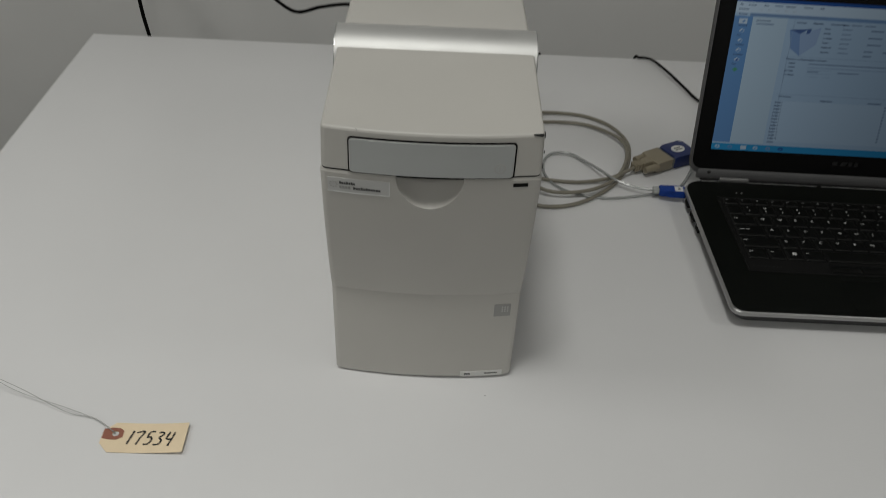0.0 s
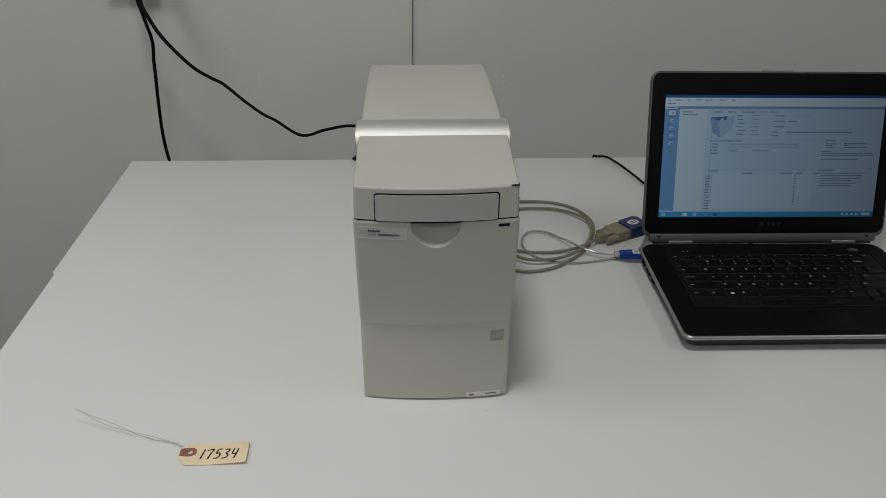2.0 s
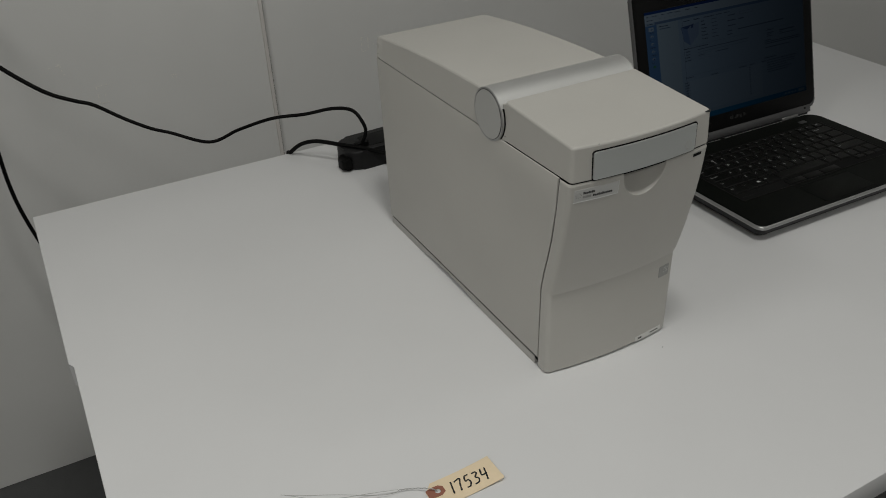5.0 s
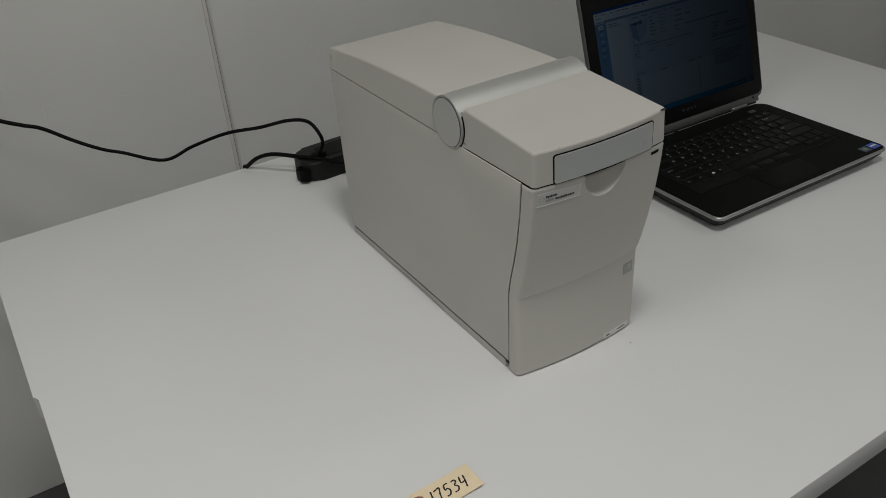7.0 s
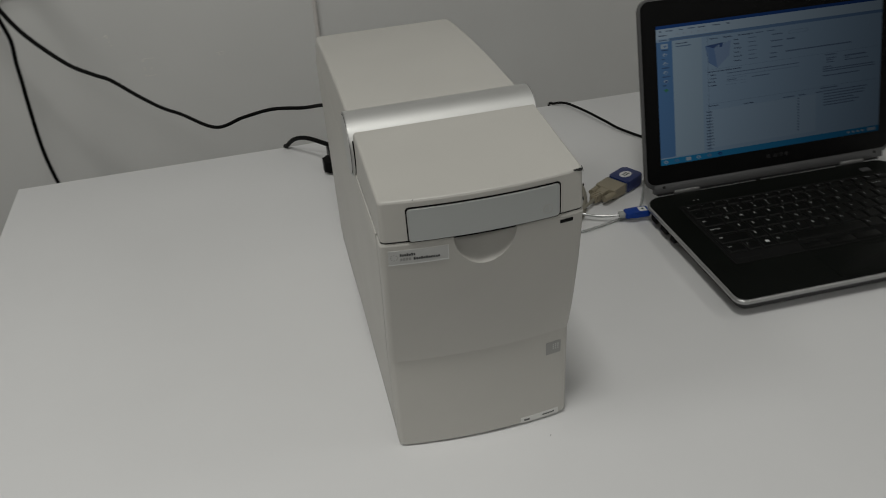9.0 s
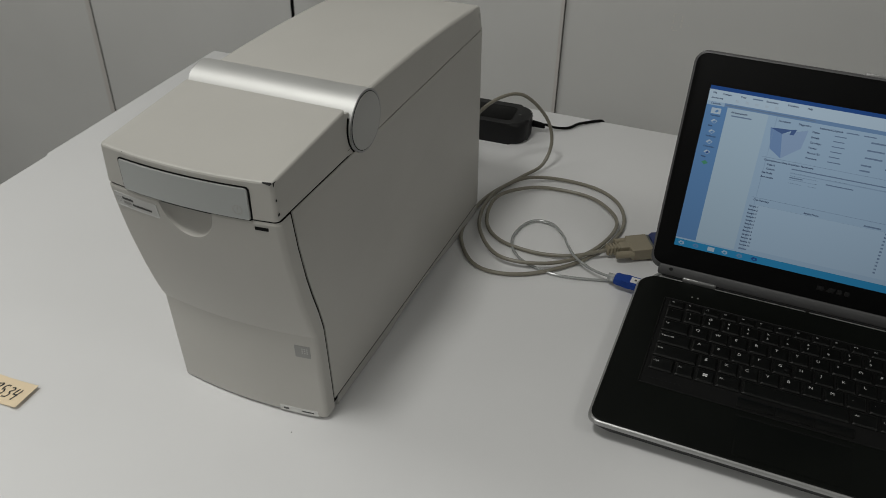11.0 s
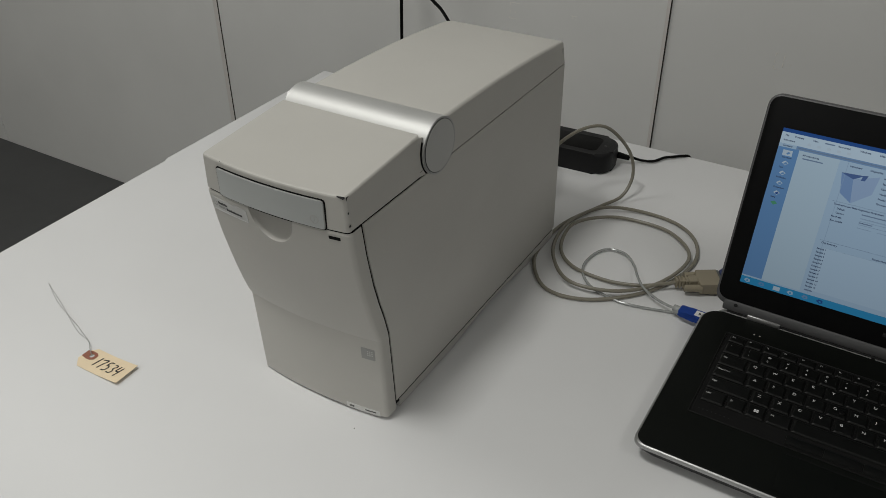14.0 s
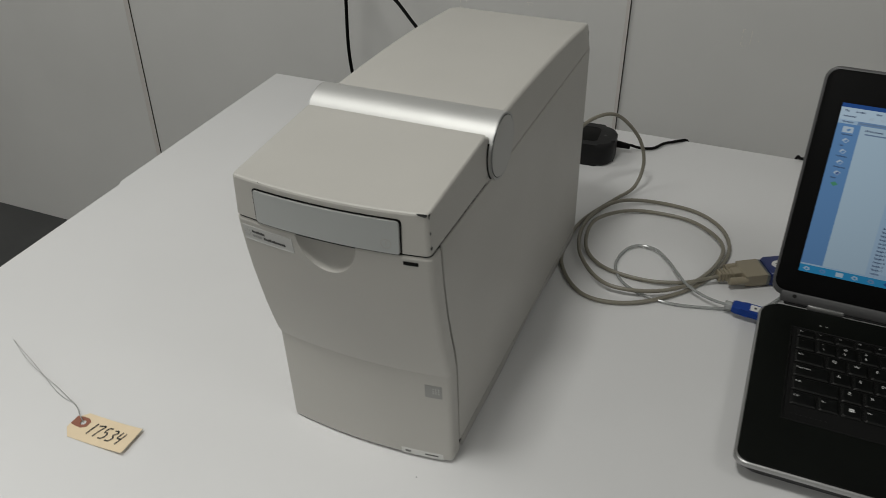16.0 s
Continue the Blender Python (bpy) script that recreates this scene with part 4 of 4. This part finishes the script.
plug = part("plug", prism([(0.0, -0.0055), (0.003, -0.0072), (0.009, -0.0072), (0.012, -0.0060), (0.018, -0.0064), (0.021, -0.0080), (0.031, -0.0080), (0.032, -0.0070), (0.032, 0.0070), (0.031, 0.0080), (0.021, 0.0080), (0.018, 0.0064), (0.012, 0.0060), (0.009, 0.0072), (0.003, 0.0072), (0.0, 0.0055)], -0.0042, 0.0042, "z", 0.0012, 3), MAT["blue"], usb, "blue plug body")
plug.matrix_local = plug_m
for name, bm, mat in (("plug_collar", box(-0.008, 0.0, -0.004, 0.004, -0.0032, 0.0032, 0.001, 2), MAT["clear"]), ("plug_label", box(0.0185, 0.0285, -0.0050, 0.0050, 0.0040, 0.0046), MAT["sticker"]), ("plug_mark", box(0.0225, 0.0250, -0.0015, 0.0015, 0.0045, 0.0049), MAT["mark_dark"]), ("plug_tip", box(0.032, 0.038, -0.006, 0.006, -0.0022, 0.0022), MAT["chrome"])):
    o = part(name, bm, mat, usb)
    o.matrix_local = plug_m

brick = thing("power_adapter", "black power adapter with cords on the table behind the analyser", "power adapter", pose(0.014, 0.598, Z, 0, 0, 3))
part("body", prism(rounded(-0.077, 0.074, -0.034, 0.034, 0.023, 8), 0.0, 0.0330, "z", 0.0055, 4), MAT["brick"], brick)
part("top_panel", prism(rounded(-0.040, 0.050, -0.022, 0.022, 0.008, 5), 0.0325, 0.0334, "z", 0.0004), MAT["cord"], brick)
part("indicator", prism([(0.058 + 0.002 * math.cos(k * math.pi / 6), 0.002 * math.sin(k * math.pi / 6)) for k in range(12)], 0.0320, 0.0336, "z"), MAT["mark_dark"], brick)
part("output_sleeve", tube([(0.064, 0.018, 0.014), (0.078, 0.019, 0.013), (0.092, 0.021, 0.011)], lambda u: 0.0058 - 0.0020 * u, 10, 3), MAT["cord"], brick)
part("inlet_plug", prism(rounded(-0.088, -0.070, -0.030, -0.004, 0.006), 0.004, 0.022, "z", 0.004, 3), MAT["cord"], brick)
part("cord_boot", prism(rounded(-0.060, -0.036, -0.022, -0.010, 0.004), 0.0320, 0.0410, "z", 0.003, 3), MAT["cord"], brick)

lead = thing("output_cord", "thin black cord from the power adapter over the table edge", "cord", pose(0, 0, 0))
part("sheath", tube([(0.103, 0.631, Z + 0.010), (0.118, 0.637, Z + 0.0050), (0.135, 0.647, Z + 0.0032), (0.146, 0.666, Z + 0.0034), (0.157, 0.676, Z + 0.0034), (0.169, 0.688, Z + 0.0026), (0.1765, 0.6975, Z - 0.0015), (0.181, 0.7030, Z - 0.020), (0.184, 0.708, Z - 0.10), (0.24, 0.715, Z - 0.20), (0.32, 0.712, Z - 0.12), (0.329, 0.7045, Z - 0.010), (0.336, 0.694, Z + 0.0035), (0.352, 0.683, Z + 0.0065), (0.363, 0.652, Z + 0.0085), (0.373, 0.617, Z + 0.0095), (0.384, 0.582, Z + 0.0085), (0.397, 0.550, Z + 0.0060), (0.440, 0.480, Z + 0.0026), (0.475, 0.400, Z + 0.0050), (0.490, 0.340, Z + 0.0120), (0.492, 0.306, Z + 0.0150)], 0.0021, 8, 6), MAT["cord"], lead)

mains = thing("mains_cord", "black mains cord hanging from the wall outlet to the adapter", "cord", pose(0, 0, 0))
part("sheath", tube([(-0.566, 1.000, 0.988), (-0.5560, 0.9850, 0.9665), (-0.5490, 0.9750, 0.9550), (-0.5230, 0.9590, 0.9160), (-0.4910, 0.9420, 0.8840), (-0.4510, 0.9230, 0.8530), (-0.4140, 0.9050, 0.8375), (-0.3880, 0.8910, 0.8290), (-0.3470, 0.8700, 0.8020), (-0.3110, 0.8500, 0.7830), (-0.2825, 0.8350, 0.7735), (-0.228, 0.790, 0.7595), (-0.180, 0.770, 0.778), (-0.132, 0.725, 0.803), (-0.085, 0.690, 0.812), (-0.056, 0.634, 0.834), (-0.037, 0.594, 0.840), (-0.028, 0.574, 0.822), (-0.027, 0.572, 0.806), (-0.033, 0.578, 0.788)], lambda u: 0.0043 - 0.0014 * min(1.0, u * 2.0), 10, 8), MAT["cord"], mains)

drop = thing("hanging_cord", "black cord hanging down behind the table", "cord", pose(0, 0, 0))
part("sheath", tube([(-0.572, 1.004, 0.990), (-0.5620, 0.9900, 0.9650), (-0.5550, 0.9950, 0.9250), (-0.5490, 1.0000, 0.8850), (-0.5520, 1.0000, 0.8460), (-0.5530, 1.0000, 0.8090), (-0.5550, 1.0000, 0.7650), (-0.556, 1.0, 0.68), (-0.549, 1.0, 0.610), (-0.530, 0.995, 0.52), (-0.48, 0.99, 0.30), (-0.46, 0.985, 0.05), (-0.45, 0.98, FLOOR + 0.02), (-0.40, 0.96, FLOOR + 0.0045), (-0.25, 0.93, FLOOR + 0.0045)], 0.0036, 10, 8), MAT["cord"], drop)
outlet = thing("wall_outlet", "grey metal outlet box on the wall with plug", "outlet", pose(-0.600, WALL_Y, 0.980))
half = 0.051
part("box", box(-half, half, -0.048, 0.0, 0.0, 0.115, 0.004, 2), MAT["steel"], outlet)
part("face_plate", box(-half - 0.003, half + 0.003, -0.0515, -0.048, -0.002, 0.117, 0.0012, 2), MAT["steel"], outlet)
for sx in (-0.022, 0.022):
    part("socket", prism(rounded(sx - 0.016, sx + 0.016, 0.034, 0.082, 0.010), -0.054, -0.051, "y", 0.0008), MAT["black"], outlet)
part("plug", loft([[Vector((x * w + cx, y * w * 0.8 + cy, cz)) for x, y in rounded(-1, 1, -1, 1, 0.5, 3)] for cx, cy, cz, w in ((0.026, -0.070, 0.070, 0.013), (0.028, -0.082, 0.030, 0.013), (0.030, -0.116, 0.018, 0.0100), (0.0385, -0.147, -0.005, 0.0066))]), MAT["taped"], outlet, "grey taped plug")
part("plug_face", box(0.012, 0.040, -0.075, -0.050, 0.048, 0.082, 0.004, 2), MAT["taped"], outlet)

back = thing("looped_cord", "black cord looping over the back edge of the table", "cord", pose(0, 0, 0))
part("sheath", tube([(0.0, 0.380, Z + 0.060), (0.0, 0.405, Z + 0.059), (0.006, 0.460, Z + 0.048), (0.004, 0.520, Z + 0.033), (-0.0060, 0.5520, Z + 0.0250), (-0.0370, 0.5700, Z + 0.0350), (-0.0640, 0.6040, Z + 0.0350), (-0.0890, 0.6340, Z + 0.0350), (-0.1070, 0.6590, Z + 0.0250), (-0.119, 0.684, Z + 0.0045), (-0.122, 0.6965, Z - 0.010), (-0.122, 0.702, Z - 0.10), (-0.12, 0.71, Z - 0.35), (-0.10, 0.74, 0.1), (-0.05, 0.78, FLOOR + 0.03), (0.02, 0.80, FLOOR + 0.0045)], 0.0034, 10, 8), MAT["cord"], back)

# ---------- tag ----------
TAG_L, TAG_W = 0.0705, 0.0310
tag = thing("paper_tag", "manila card tag with handwritten black number and wire", "tag", pose(-0.2645, -0.1155, Z, 0, 0, 0.4))


def curl(x, y):
    u = max(0.0, x / TAG_L - 0.3)
    return 0.0005 + 0.0070 * u * u + 0.0012 * max(0.0, 0.3 - x / TAG_L) * (1 - y / TAG_W)


def card(outline, lift, thick):
    """A flat outline bent like the curled card."""
    flat = bmesh.new()
    flat.faces.new([flat.verts.new((x, y, 0)) for x, y in outline])
    for k in range(1, 14):
        geom = flat.verts[:] + flat.edges[:] + flat.faces[:]
        bmesh.ops.bisect_plane(flat, geom=geom, plane_co=(TAG_L * k / 14, 0, 0), plane_no=(1, 0, 0))
    back_side = bmesh.ops.extrude_face_region(flat, geom=flat.faces[:])
    moved = [g for g in back_side["geom"] if isinstance(g, bmesh.types.BMVert)]
    for v in flat.verts:
        v.co.z = curl(v.co.x, v.co.y) + lift
    for v in moved:
        v.co.z += thick
    return flat


outline = [(0.0, 0.0090), (0.0085, 0.0), (TAG_L - 0.001, 0.0), (TAG_L, 0.001), (TAG_L - 0.0004, TAG_W), (0.0085, TAG_W), (0.0, TAG_W - 0.0090)]
body = part("card", card(outline, 0.0, 0.0004), MAT["manila"], tag, smooth=False)
hole_at = (0.0108, 0.0190)
hole = prism([(hole_at[0] + 0.0028 * math.cos(k * math.pi / 12), hole_at[1] + 0.0028 * math.sin(k * math.pi / 12)) for k in range(24)], -0.01, 0.02, "z")
cut(body, hole)
patch = part("reinforcing_patch", card([(0.0004, 0.0140), (0.0070, 0.0128), (0.0125, 0.0128), (0.0172, 0.0158), (0.0172, 0.0222), (0.0135, 0.0250), (0.0070, 0.0252), (0.0004, 0.0238)], 0.0005, 0.0003), MAT["patch"], tag, "red-brown fibre patch round the hole", smooth=False)
cut(patch, prism([(hole_at[0] + 0.0028 * math.cos(k * math.pi / 12), hole_at[1] + 0.0028 * math.sin(k * math.pi / 12)) for k in range(24)], -0.01, 0.02, "z"))
STROKES = [  # pen strokes of the number, one digit after another, in a box 1 high
    (0, [(0.30, 1.0), (0.22, 0.5), (0.16, 0.0)]),
    (1, [(0.02, 0.88), (0.30, 0.95), (0.64, 0.97), (0.46, 0.52), (0.34, 0.0)]),
    (2, [(0.66, 1.0), (0.28, 0.96), (0.20, 0.58), (0.46, 0.60), (0.60, 0.36), (0.42, 0.08), (0.08, 0.05)]),
    (3, [(0.16, 0.92), (0.46, 0.96), (0.60, 0.80), (0.34, 0.55), (0.58, 0.36), (0.44, 0.08), (0.04, 0.04)]),
    (4, [(0.22, 1.0), (0.12, 0.52), (0.34, 0.45), (0.62, 0.52)]),
    (4, [(0.62, 0.96), (0.56, 0.50), (0.44, -0.04)]),
]
digits = bmesh.new()
for place, pen in STROKES:
    line = [Vector((0.0180 + (0.0086 * place if place else 0.0030) + 0.0104 * u + 0.0016 * v, 0.0085 + 0.0142 * v - 0.0003 * place, 0)) for u, v, _ in spline([(u, v, 0) for u, v in pen], 5)]
    edges = []
    for i, q in enumerate(line):
        d = (line[min(i + 1, len(line) - 1)] - line[max(i - 1, 0)]).normalized()
        w = 0.00078 + 0.00014 * math.sin(1.7 * i + place)
        pair = []
        for sgn in (-1, 1):
            x, y = q.x - sgn * d.y * w, q.y + sgn * d.x * w
            pair.append(digits.verts.new((x, y, curl(x, y) + 0.00065)))
        edges.append(pair)
    for (p0, p1), (q0, q1) in zip(edges, edges[1:]):
        digits.faces.new((p0, q0, q1, p1))
part("handwritten_number", digits, MAT["ink"], tag, "black handwritten number", smooth=False)
for k in range(2):
    pts = []
    way = spline([(hole_at[0], hole_at[1], 0.0012), (0.0035, 0.0235, 0.0040), (-0.012, 0.034, 0.0022), (-0.032, 0.0395, 0.0030), (-0.062, 0.0500, 0.0060), (-0.094, 0.0610, 0.0120), (-0.1185, 0.0710, 0.0190)], 12)
    for i, q in enumerate(way):
        a = i * (0.9 if i < 30 else 0.12) + math.pi * k
        spread = 0.0005 + 0.0016 * math.sin(math.pi * min(1.0, max(0.0, (i - 26) / 42)))
        pts.append(Vector(q) + Vector((0.3 * spread * math.cos(a), spread * math.sin(a), spread * math.cos(a) + 0.0002)))
    part("wire", tube(pts, 0.00025, 5, 1), MAT["wire"], tag)
